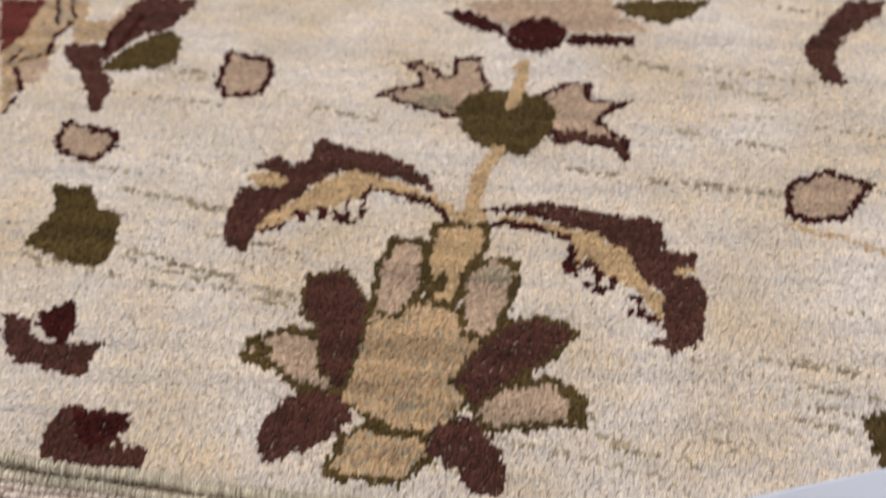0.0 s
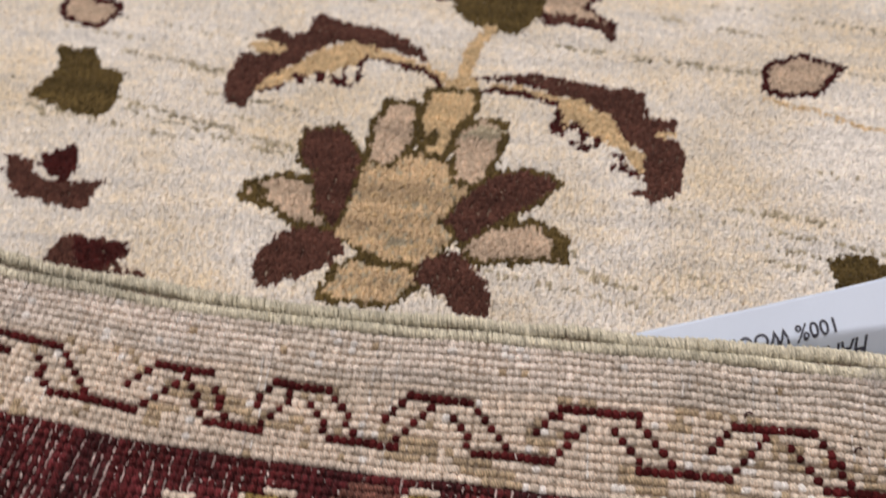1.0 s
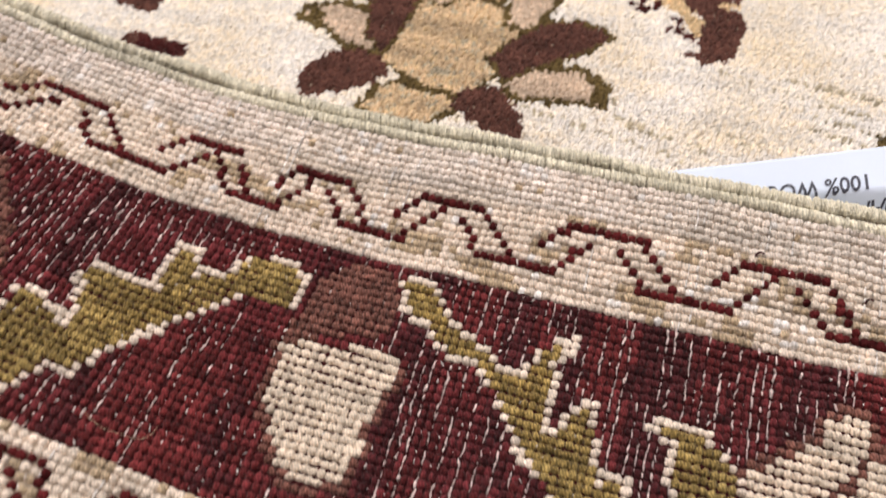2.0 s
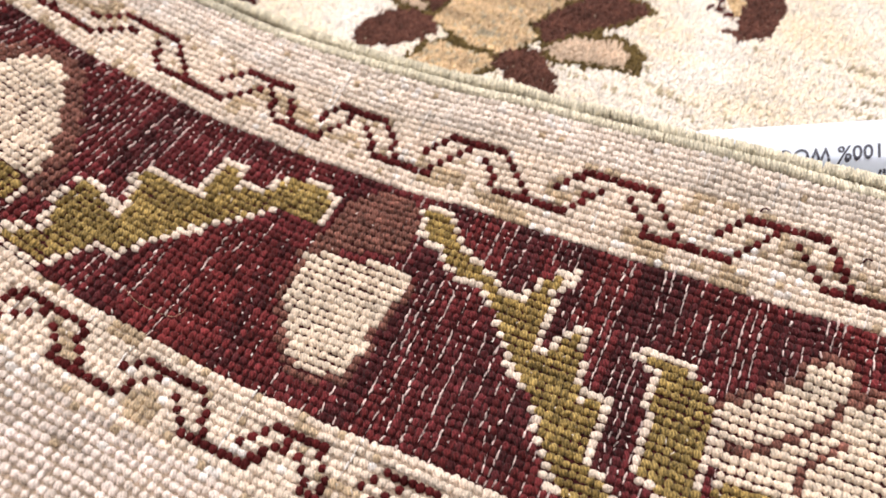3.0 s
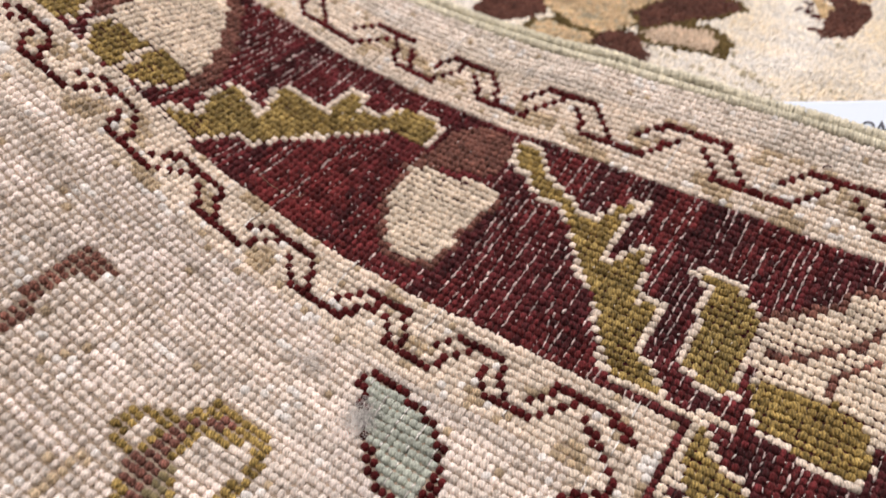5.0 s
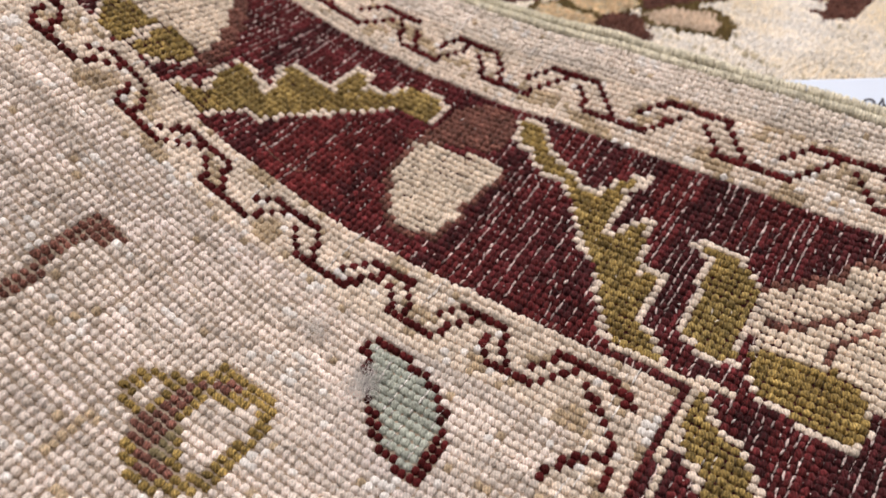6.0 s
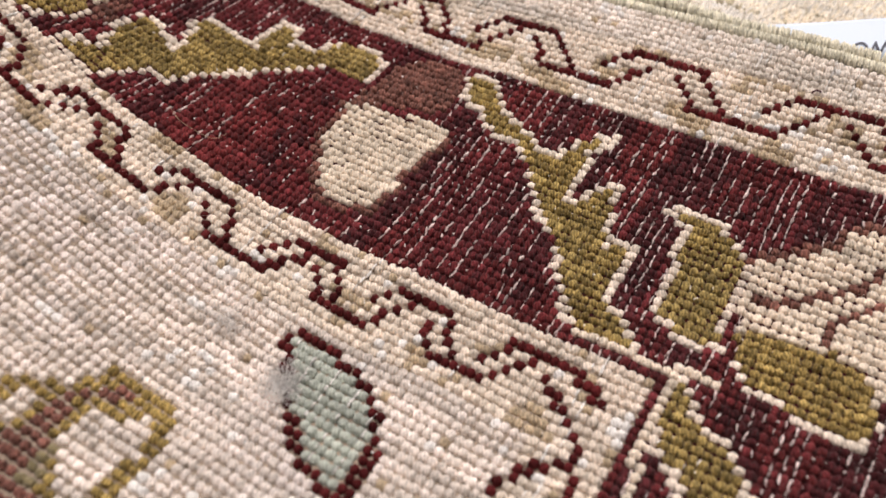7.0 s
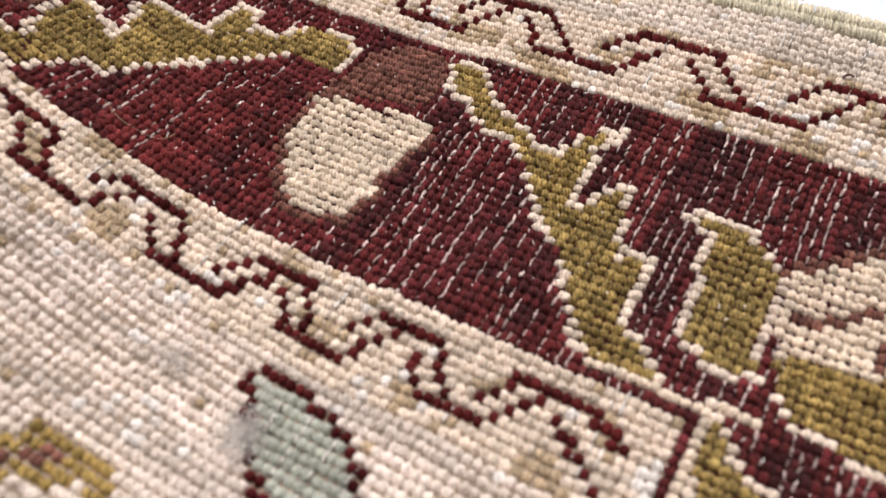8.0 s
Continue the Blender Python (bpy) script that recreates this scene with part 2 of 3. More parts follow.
# chart of the back, painted in order
tone = np.full(len(cx), "ivory_field", dtype=object)
tone[cy > FIELD] = "inner_guard_stripe"
tone[(cx > CORNER - 20) & (cy < LOW)] = "inner_guard_stripe"
border = ((cy < TOP) & (cy > LOW)) | ((cx > CORNER) & (cy < TOP))
tone[cy >= TOP] = "outer_guard_stripe"
tone[cy >= 71.0] = "selvedge_stripe"
tone[(tone == "outer_guard_stripe") & (drift(cx, cy, 26, 71) + rng.normal(0, 0.25, len(cx)) > 0.66)] = "camel_shading"
tone[(tone == "inner_guard_stripe") & (drift(cx, cy, 22, 72) + rng.normal(0, 0.25, len(cx)) > 0.72)] = "camel_shading"
border &= cx < 172
tone[border] = "burgundy_border"
fade = drift(gi * 3.0, gj * 0.25, 22, 21) + rng.normal(0, 0.22, len(cx))
tone[border & (fade + 0.35 * (cx > 25) * (cy > -10) + 0.45 * (cx < -95) * (cy > -8) > 0.5)] = "dark_border_yarn"


def paint(name, text, rim="", rim_width=1.0, where=None):
    """Lays a motif on the chart, with a rim of other yarn round it."""
    poly = outline(text)
    within = inside(poly, cx, cy)
    if rim:
        edge = ~within & (near(poly / (PX, PY), cx / PX, cy / PY, True) < rim_width)
        if where is not None:
            edge &= where
        tone[edge] = rim
    tone[within] = name


def stroke(name, line, width=0.5):
    """A line of knots; width in knots."""
    tone[near(np.asarray(line) / (PX, PY), cx / PX, cy / PY) < width] = name


def knot_line(name, line, width=0.45):
    """A line of knots, given in columns and rows of the weave."""
    tone[near(np.asarray(line, float), gi, gj) < width] = name


def meander(name, starts, top, bottom):
    """A guard stripe's zigzag ribbon: two thin dark lines that step one knot at a time."""
    d = bottom - top
    for a, b in zip(starts, starts[1:]):
        w = b - a
        for line in (((0, 0), (0.41, 0), (0.63, 0.9)), ((0.83, 0.55), (1.0, 0)), ((0.29, 0.3), (0.45, 1), (0.92, 1), (1.05, 0.5), (1.15, 0.2))):
            knot_line(name, [(a + u * w, top + v * d) for u, v in line], 0.4)


LEAF_A = "-132,-51 -131,-45 -127,-44 -127,-41 -134,-25 -133,-16 -127,-17 -118,-22 -116,-18 -123,-1 -121,3 -101,3 -104,19 -98,20 -94,12 -84,16 -81,24 -65,25 -61,22 -61,12 -67,12 -78,12 -84,4 -93,-7 -104,-22 -109,-34 -116,-35 -117,-42 -121,-52"
LEAF_B = "-27,30 -24,33 -20,33 -15,27 -11,23 -6,19 4,14 10,9 14,8 18,5 19,11 22,16 25,21 31,25 28,20 26,16 27,10 27,4 28,-3 29,-9 32,-8 35,-3 37,2 41,6 41,3 42,-3 43,-9 45,-14 45,-18 48,-19 50,-17 54,-17 54,-22 53,-26 53,-34 57,-39 62,-42 66,-48 63,-50 57,-49 48,-46 45,-40 41,-36 37,-28 32,-23 28,-18 24,-15 20,-9 14,-2 9,5 4,9 -5,11 -12,14 -13,18 -19,20 -24,22"
LEAF_C = "60,4 64,5 69,5 73,5 77,2 81,-2 83,-5 86,-7 86,-13 86,-26 87,-35 82,-36 76,-36 71,-35 70,-27 69,-20 68,-13 68,-7 66,1"
LEAF_D = "81,-50 85,-53 88,-59 94,-63 99,-64 103,-68 108,-76 113,-88 117,-104 101,-100 97,-84 93,-77 86,-73 84,-67 83,-58"
LEAF_FAR = "-194,-48 -190,-38 -186,-35 -178,-37 -172,-47 -172,-53 -178,-55 -188,-56"
paint("serrated_leaf_a", LEAF_A, "leaf_outline", 0.9)
paint("serrated_leaf_b", LEAF_B, "leaf_outline", 0.9)
paint("serrated_leaf_far", LEAF_FAR, "leaf_outline")
FLOWER_LEFT = "-171,-33 -175,-24 -178,-12 -182,5 -184,20 -177,26 -169,23 -165,15 -159,9 -158,4 -152,-1 -152,-6 -146,-14 -141,-28 -145,-29 -153,-30 -159,-33 -166,-35"
paint("flower_left_rim", FLOWER_LEFT, "flower_left_rim", 2.1)
paint("flower_left", FLOWER_LEFT)
paint("flower_left_base", "-167,-43 -169,-37 -164,-35 -158,-32 -154,-29 -144,-29 -141,-33 -141,-43 -144,-51 -150,-55 -157,-55", "leaf_outline", 0.8, cy < -30)
stroke("leaf_outline", outline("-155,-32 -152,-43 -150,-53"), 0.45)
paint("bud_cap", "-55,16 -55,26 -45,36 -33,34 -29,27 -28,16 -29,9 -48,4 -59,-1 -58,8")
paint("bud", "-58,-2 -49,3 -38,3 -23,6 -20,2 -22,-15 -25,-21 -23,-27 -26,-41 -33,-42 -40,-43 -46,-37 -49,-31 -55,-21 -56,-8", "bud_rim", 1.0, cy < 2)
paint("flower_right", "84,-6 88,-3 95,2 102,8 108,12 109,18 116,23 120,23 122,18 122,11 126,11 130,17 140,20 150,8 152,-12 142,-30 126,-33 121,-26 104,-25 90,-28 88,-17", "flower_right_rim", 1.1, cy > -3)
paint("flower_right_base", "89,-28 95,-26 106,-25 116,-23 124,-26 129,-35 128,-46 122,-47 112,-45 101,-43 97,-40", "leaf_outline", 0.9, cy < -38)
paint("serrated_leaf_c", LEAF_C, "leaf_outline")
paint("serrated_leaf_d", LEAF_D, "leaf_outline")
for vein in ("90,-16 96,-14 103,-10 110,-5 118,1 120,7 125,15", "112,-13 113,-20", "115,-11 122,-3"):
    stroke("flower_right_vein", outline(vein), 0.45)
stroke("burgundy_border", outline("47,-54 60,-54 76,-53"), 0.5)
stroke("corner_outline", outline("52,-51 65,-51 74,-50 82,-49 93,-48"), 0.5)
stroke("corner_line", outline("75,-53 78,-55 78,-68 78,-78 79,-130"), 0.75)
stroke("corner_outline", outline("82,-54 82,-76 84,-90 86,-130"), 0.6)
meander("outer_meander", [-114, -91, -68, -45.5, -30, -12, 8.5, 30.5, 53, 75], 7, 13)
meander("inner_meander", [-91, -76, -61, -45.5, -30, -13, 1, 15.5], 50, 55)
for bend in (((15.5, 50), (22, 50), (26, 52)), ((19.5, 51.5), (24, 55), (26, 57.5), (24, 60), (22, 61), (20.5, 65)), ((26, 58.5), (27, 60), (27, 62))):
    knot_line("inner_meander", bend)
GREY = "-16,-93 -14,-90 -4,-90 5,-91 9,-94 13,-96 20,-102 23,-107 24,-116 26,-126 20,-125 14,-122 7,-120 0,-112 -6,-106 -12,-97"
paint("grey_leaf", GREY)
grey = outline(GREY)
tone[near(grey / (PX, PY), cx / PX, cy / PY, True) < 0.5] = "grey_leaf_outline"
tone[near(outline("24,-110 26,-124"), cx, cy) < 1.1 * PX] = "grey_leaf_outline"
paint("field_flower", "-57,-154 -59,-148 -57,-142 -53,-140 -49,-138 -44,-127 -35,-127 -26,-127 -22,-133 -19,-140 -21,-148 -19,-156 -20,-162 -30,-170 -38,-170 -44,-166 -47,-162 -49,-157 -54,-156")
paint("field_flower_pocket", "-40,-148 -40,-138 -34,-138 -29,-132 -23,-141 -24,-149 -24,-156 -29,-164 -34,-154")
paint("field_flower_pocket", "-55,-151 -55,-144 -50,-143 -48,-148 -50,-153")
paint("field_flower_heart", "-49,-157 -46,-148 -47,-142 -45,-137 -39,-129 -34,-130 -44,-139 -42,-145 -40,-154 -37,-160 -30,-163 -32,-169 -41,-166")
paint("field_flower_moss", "-40,-161 -41,-155 -38,-151 -35,-158 -36,-162")
paint("field_sprig", "-98,-129 -100,-118 -99,-114 -90,-116 -91,-125 -94,-124 -94,-130 -95,-136")
stroke("field_sprig", outline("-96,-134 -93,-144 -92,-156"), 0.7)
stroke("field_tan_line", outline("-57,-180 -56,-164"), 0.5)

YARN = {
    "ivory_field": (IVORY, "ivory wool knots of the plain field"), "inner_guard_stripe": (GUARD, "cream wool knots of the inner guard stripe"),
    "outer_guard_stripe": (GUARD, "cream wool knots of the outer guard stripe"), "selvedge_stripe": (PALE_GUARD, "greyish ivory wool knots beside the selvedge"),
    "camel_shading": (CAMEL, "camel-brown patches in the guard stripes"), "burgundy_border": (BURGUNDY, "burgundy wool knots of the main border"),
    "dark_border_yarn": (PLUM, "plum-brown streaks of darker yarn in the border"), "leaf_outline": (GUARD, "cream outline of the leaves"),
    "serrated_leaf_a": (OCHRE, "ochre serrated leaf"), "serrated_leaf_b": (OCHRE, "ochre serrated leaf"), "serrated_leaf_c": (OCHRE, "curved ochre leaf"),
    "serrated_leaf_d": (OCHRE, "narrow ochre leaf at the corner"), "serrated_leaf_far": (OCHRE, "ochre serrated leaf"), "flower_left": (CREAM, "cream flower head"),
    "flower_left_rim": (RUST, "rust-brown shading round the flower"), "flower_left_base": (OCHRE, "ochre cup of the flower"), "bud_cap": (RUST, "rust-brown cap of the bud"),
    "bud": (CREAM, "cream hanging bud"), "bud_rim": (RUST, "rust-brown shading of the bud"), "flower_right": (CREAM, "large cream flower head"),
    "flower_right_rim": (RUST, "rust-brown shading of the flower"), "flower_right_base": (OCHRE, "ochre cup of the flower"), "flower_right_vein": (RUST, "dotted rust veins"),
    "corner_outline": (CREAM, "cream mitre line"), "corner_line": (BURGUNDY, "burgundy line at the border's corner"), "outer_meander": (GARNET, "garnet zigzag ribbon line"),
    "inner_meander": (GARNET, "garnet zigzag ribbon line"), "grey_leaf": (SAGE, "grey-green leaf"), "grey_leaf_outline": (GARNET, "garnet outline of the leaf"),
    "field_flower": (OCHRE, "ochre edge of a field flower"), "field_flower_pocket": (IVORY, "ivory petals"), "field_flower_heart": (RUST, "rust-brown heart"),
    "field_flower_moss": (MOSS, "moss-brown centre"), "field_sprig": (RUST, "rust-brown sprig"), "field_tan_line": (CAMEL, "camel stem"), "white_knot": (COTTON, "odd whiter knots in the pale ground"),
}
PART_NAME = {"serrated_leaf_a": "serrated_leaf", "serrated_leaf_b": "serrated_leaf", "serrated_leaf_c": "serrated_leaf", "serrated_leaf_d": "serrated_leaf",
             "serrated_leaf_far": "serrated_leaf", "flower_left": "border_flower", "flower_right": "border_flower", "flower_left_rim": "flower_shading",
             "flower_right_rim": "flower_shading", "flower_left_base": "flower_cup", "flower_right_base": "flower_cup", "flower_right_vein": "flower_vein"}

# stray knots of other yarn in the pale ground
pale_ground = np.isin(tone, ["ivory_field", "inner_guard_stripe", "outer_guard_stripe", "selvedge_stripe"])
odd = rng.uniform(size=len(cx))
tone[pale_ground & (odd < 0.014)] = "camel_shading"
tone[pale_ground & (odd > np.where(drift(cx, cy, 34, 75) > 0.75, 0.62, 0.985))] = "white_knot"
tone[(tone == "leaf_outline") & (odd < 0.05)] = "burgundy_border"

# columns where the white warp shows between the knots of the border
dark = np.isin(tone, ["burgundy_border", "dark_border_yarn"])
slack = drift(gi * 5.0, gj * 0.32, 16, 31) + rng.normal(0, 0.1, len(cx))
colrand = np.random.RandomState(8).uniform(-0.9, 0.9, 400)
parity = np.where((gi + np.round(2 * drift(gi, 0 * gi, 34, 33))) % 2 > 0, 0.5, -0.62)
gap = dark & (0.75 * slack + 0.6 * colrand[(gi - gi.min()).astype(int)] + parity + 0.25 * (cx > 25) + 0.4 * ((cx < -95) & (cy > -8)) > 0.02 + 0.95 * np.exp(-((cx + 66) / 40) ** 2))

rug_back = thing("face_down_rug", "hand-knotted wool rug turned over, cream and burgundy woven back showing", "rug")
PAD = lump(4, 10, 2.1)
ex, ey, ez = weave_axes(gx, gy)
twist = np.radians(8 + rng.normal(0, 9, len(gx)))[:, None]
tx, ty = np.cos(twist) * ex + np.sin(twist) * ey, np.cos(twist) * ey - np.sin(twist) * ex
cr = np.random.RandomState(64)
col_width, row_width = cr.normal(1, 0.075, 400)[(gi - gi.min()).astype(int)], cr.normal(1, 0.05, 400)[gj.astype(int)]
deep = np.isin(tone, ["burgundy_border", "dark_border_yarn"])
ivory_ground = tone == "ivory_field"
size = np.stack([PX * np.where(deep, 0.56, np.where(ivory_ground, 0.60, 0.655)) * col_width * (1 + rng.normal(0, 0.08, len(gx))), PY * np.where(deep, 0.555, 0.495) * row_width * (1 + rng.normal(0, 0.07, len(gx))),
                 1.95 * (1 + rng.normal(0, 0.11, len(gx)))], -1)
size[gap, 0] *= 0.80
lone = np.isin(tone, ["inner_meander", "outer_meander", "grey_leaf_outline"])
size[lone] *= (0.88, 1.04, 1.05)
rimmed = tone == "leaf_outline"
size[rimmed] *= (1.0, 1.0, 0.84)
spot = np.stack([gx, gy, rise(gx, gy)], -1) - ez * 1.7 + ez * rng.normal(0, 0.16, len(gx))[:, None]
spot[gap] -= ex[gap] * 0.32
spot[lone] += ez[lone] * 0.28
single = (cx > -20) & (cx < 40) & (cy > -132) & (cy < -76)      # knots built one by one
for name, (mat, label) in YARN.items():
    pick = (tone == name) & ~single
    if pick.any():
        v, f = scatter(PAD, spot[pick], tx[pick], ty[pick], ez[pick], size[pick], 0.085)
        part(PART_NAME.get(name, name), mesh_of(name, v, f, mat), rug_back, label, "stuff")

# white warp loops in the gaps
pick = np.concatenate([np.nonzero(gap & (rng.uniform(size=len(gx)) < 0.86))[0], np.nonzero(gap & (rng.uniform(size=len(gx)) < 0.5))[0]])
n = len(pick)
mid = spot[pick] + ex[pick] * (PX * 0.5 + 0.05 + rng.normal(0, 0.11, n))[:, None] + ey[pick] * rng.normal(0, 0.5, n)[:, None] + ez[pick] * (0.38 + rng.normal(0, 0.3, n))[:, None]
lean = np.radians(2 + rng.normal(0, 10, n))[:, None]
lx, ly = np.cos(lean) * ex[pick] - np.sin(lean) * ey[pick], np.cos(lean) * ey[pick] + np.sin(lean) * ex[pick]
ws = np.stack([0.27 * (1 + rng.normal(0, 0.4, n)), PY * 0.41 * (1 + rng.normal(0, 0.3, n)), 0.7 * (1 + rng.normal(0, 0.3, n))], -1)
v, f = scatter(lump(3, 6), mid, lx, ly, ez[pick], np.abs(ws), 0.12)
part("warp_thread", mesh_of("warp_thread", v, f, WARP), rug_back, "white cotton warp showing between the knots", "stuff")
# single columns of bare warp in the cream stripes
light = np.isin(tone, ["outer_guard_stripe", "selvedge_stripe", "inner_guard_stripe"])
bare = light & (colrand[(gi - gi.min() + 57).astype(int)] > 0.62) & (drift(gi * 5.0, gj * 0.5, 30, 36) > -0.15) & (rng.uniform(size=len(gx)) < 0.8)
bare |= (tone == "grey_leaf") & (gi % 3 == 1) & (rng.uniform(size=len(cx)) < 0.6)
n = bare.sum()
mid = spot[bare] + ex[bare] * (PX * 0.5 + rng.normal(0, 0.1, n))[:, None] + ez[bare] * (1.5 + rng.normal(0, 0.2, n))[:, None]
ws = np.stack([0.30 * (1 + rng.normal(0, 0.3, n)), PY * 0.48 * (1 + rng.normal(0, 0.2, n)), 0.7 * (1 + rng.normal(0, 0.25, n))], -1)
v, f = scatter(lump(3, 6), mid, ex[bare], ey[bare], ez[bare], np.abs(ws), 0.12)
part("pale_warp_thread", mesh_of("pale_warp_thread", v, f, COTTON), rug_back, "white warp threads bared in the cream stripes", "stuff")
# stray cotton ends among the knots
pick = (~gap) & (rng.uniform(size=len(gx)) < np.where(dark, 0.22, 0.06))
n = pick.sum()
turn = rng.uniform(0, 3.14, n)[:, None]
lx, ly = np.cos(turn) * ex[pick] - np.sin(turn) * ey[pick], np.cos(turn) * ey[pick] + np.sin(turn) * ex[pick]
v, f = scatter(lump(2, 5), spot[pick] + ex[pick] * PX * 0.5 + ez[pick] * 0.8, lx, ly, ez[pick], np.stack([rng.uniform(0.15, 0.35, n), rng.uniform(0.5, 1.3, n), rng.uniform(0.3, 0.9, n)], -1))
part("cotton_fleck", mesh_of("cotton_fleck", v, f, COTTON), rug_back, "small white cotton ends", "stuff")

# fine loose hairs of the yarn, standing off the surface
def hairs(count, x, y, z, length, thick, seed):
    """Thin curved fibres: corners and triangles."""
    r = np.random.RandomState(seed)
    steps = 5
    head = r.uniform(0, 6.283, count)
    bend = r.normal(0, 1.6, count)
    size_of = length * r.uniform(0.5, 1.5, count)
    lift = r.uniform(0.2, 1.0, count)
    px, py = x.copy(), y.copy()
    rows = []
    for k in range(steps):
        t = k / (steps - 1)
        rows.append(np.stack([px, py, z(px, py) + 0.25 + lift * 4 * t * (1 - t)], -1))
        a = head + bend * t
        px, py = px + np.cos(a) * size_of / steps, py + np.sin(a) * size_of / steps
    line = np.stack(rows, 1)
    side_x, side_y = -np.sin(head) * thick, np.cos(head) * thick
    off = [np.stack([side_x, side_y, 0 * side_x], -1), np.stack([-side_x, -side_y, 0 * side_x], -1), np.stack([0 * side_x, 0 * side_x, 0 * side_x + 1.6 * thick], -1)]
    v = np.stack([line + o[:, None, :] for o in off], 2).reshape(count, steps * 3, 3)
    f = []
    for k in range(steps - 1):
        for q0, q1 in ((0, 1), (1, 2), (2, 0)):
            a, b = 3 * k + q0, 3 * k + q1
            f += [(a, b, b + 3), (a, b + 3, a + 3)]
    f = np.array(f)[None] + (np.arange(count) * steps * 3)[:, None, None]
    return v.reshape(-1, 3) * 0.001, f.reshape(-1, 3)


pale = np.nonzero(np.isin(tone, ["ivory_field", "inner_guard_stripe", "outer_guard_stripe", "selvedge_stripe", "bud", "flower_right", "flower_left"]))[0]
at = np.random.RandomState(91).choice(pale, 2200)
v, f = hairs(2200, gx[at].copy(), gy[at].copy(), rise, 3.0, 0.026, 92)
part("wool_fuzz", mesh_of("wool_fuzz", v, f, IVORY), rug_back, "fine pale hairs standing off the weave", "stuff")

# the cloth under the knots, with its thickness
nx, ny = 150, 110
sx, sy = np.meshgrid(np.linspace(X0, X1, nx), np.linspace(Y0, EDGE - 1.0, ny))
top = np.stack([sx, sy, rise(sx, sy) - 1.5], -1).reshape(-1, 3)
under = top - (0, 0, 6.0)
q = (np.arange(ny - 1)[:, None] * nx + np.arange(nx - 1)[None]).ravel()
quads = np.stack([q, q + 1, q + nx + 1, q + nx], -1)
N = nx * ny
ring = np.concatenate([np.arange(nx), nx - 1 + nx * np.arange(1, ny), N - 2 - np.arange(nx - 1), N - 2 * nx - nx * np.arange(ny - 2)])
after = np.roll(ring, -1)
side = np.stack([ring, ring + N, after + N, after], -1)
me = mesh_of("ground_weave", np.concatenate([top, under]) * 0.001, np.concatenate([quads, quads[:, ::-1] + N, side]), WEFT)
# under the border this dark colour stands in for shade between the knots
me.materials.append(GAP_SHADE_WEFT)
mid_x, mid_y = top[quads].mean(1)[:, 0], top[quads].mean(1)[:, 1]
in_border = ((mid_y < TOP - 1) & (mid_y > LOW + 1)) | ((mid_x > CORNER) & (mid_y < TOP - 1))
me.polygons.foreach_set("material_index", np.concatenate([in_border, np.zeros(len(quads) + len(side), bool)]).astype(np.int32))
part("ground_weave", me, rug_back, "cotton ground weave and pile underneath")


def beyond(name, mats, lo, hi, hole, height, pick_mat, depth, parent, label):
    """The plain rest of a rug, outside the knotted stretch: a slab with an opening for that stretch."""
    (ax0, ay0), (bx0, by0), (hx0, hy0, hx1, hy1) = lo, hi, hole
    gx1 = np.unique(np.concatenate([np.linspace(ax0, hx0, 14), np.linspace(hx0, hx1, 24), np.linspace(hx1, bx0, 14)]))
    gy1 = np.unique(np.concatenate([np.linspace(ay0, hy0, 14), np.linspace(hy0, hy1, 24)] + ([np.linspace(hy1, by0, 10)] if by0 > hy1 else [])))
    mx, my = np.meshgrid(gx1, gy1)
    w = len(gx1)
    t = np.stack([mx, my, height(mx, my)], -1).reshape(-1, 3)
    n0 = (np.arange(len(gy1) - 1)[:, None] * w + np.arange(w - 1)[None]).ravel()
    fq = np.stack([n0, n0 + 1, n0 + w + 1, n0 + w], -1)
    c = t[fq].mean(1)
    keep = ~((c[:, 0] > hx0) & (c[:, 0] < hx1) & (c[:, 1] > hy0) & (c[:, 1] < hy1))
    fq, c = fq[keep], c[keep]
    edges = {}
    for a in fq:
        for e in zip(a, np.roll(a, -1)):
            edges[e] = 1
    rim = np.array([e for e in edges if (e[1], e[0]) not in edges])
    m0 = len(t)
    sides = np.stack([rim[:, 1], rim[:, 0], rim[:, 0] + m0, rim[:, 1] + m0], -1)
    mesh = mesh_of(name, np.concatenate([t, t - (0, 0, depth)]) * 0.001, np.concatenate([fq, fq[:, ::-1] + m0, sides]), mats[0])
    for other in mats[1:]:
        mesh.materials.append(other)
    mesh.polygons.foreach_set("material_index", np.concatenate([pick_mat(c[:, 0], c[:, 1]), np.zeros(len(fq) + len(sides))]).astype(np.int32))
    return part(name, mesh, parent, label)


beyond("plain_weave", (IVORY, BURGUNDY), (-900, -1100), (232, EDGE - 1), (X0, Y0, X1, EDGE - 1), lambda x, y: rise(x, y) - 0.6,
       lambda x, y: ((x < 172) & (y < TOP) & ((y > LOW) | (x > CORNER))) * 1, 6.0, rug_back, "rest of the woven back")

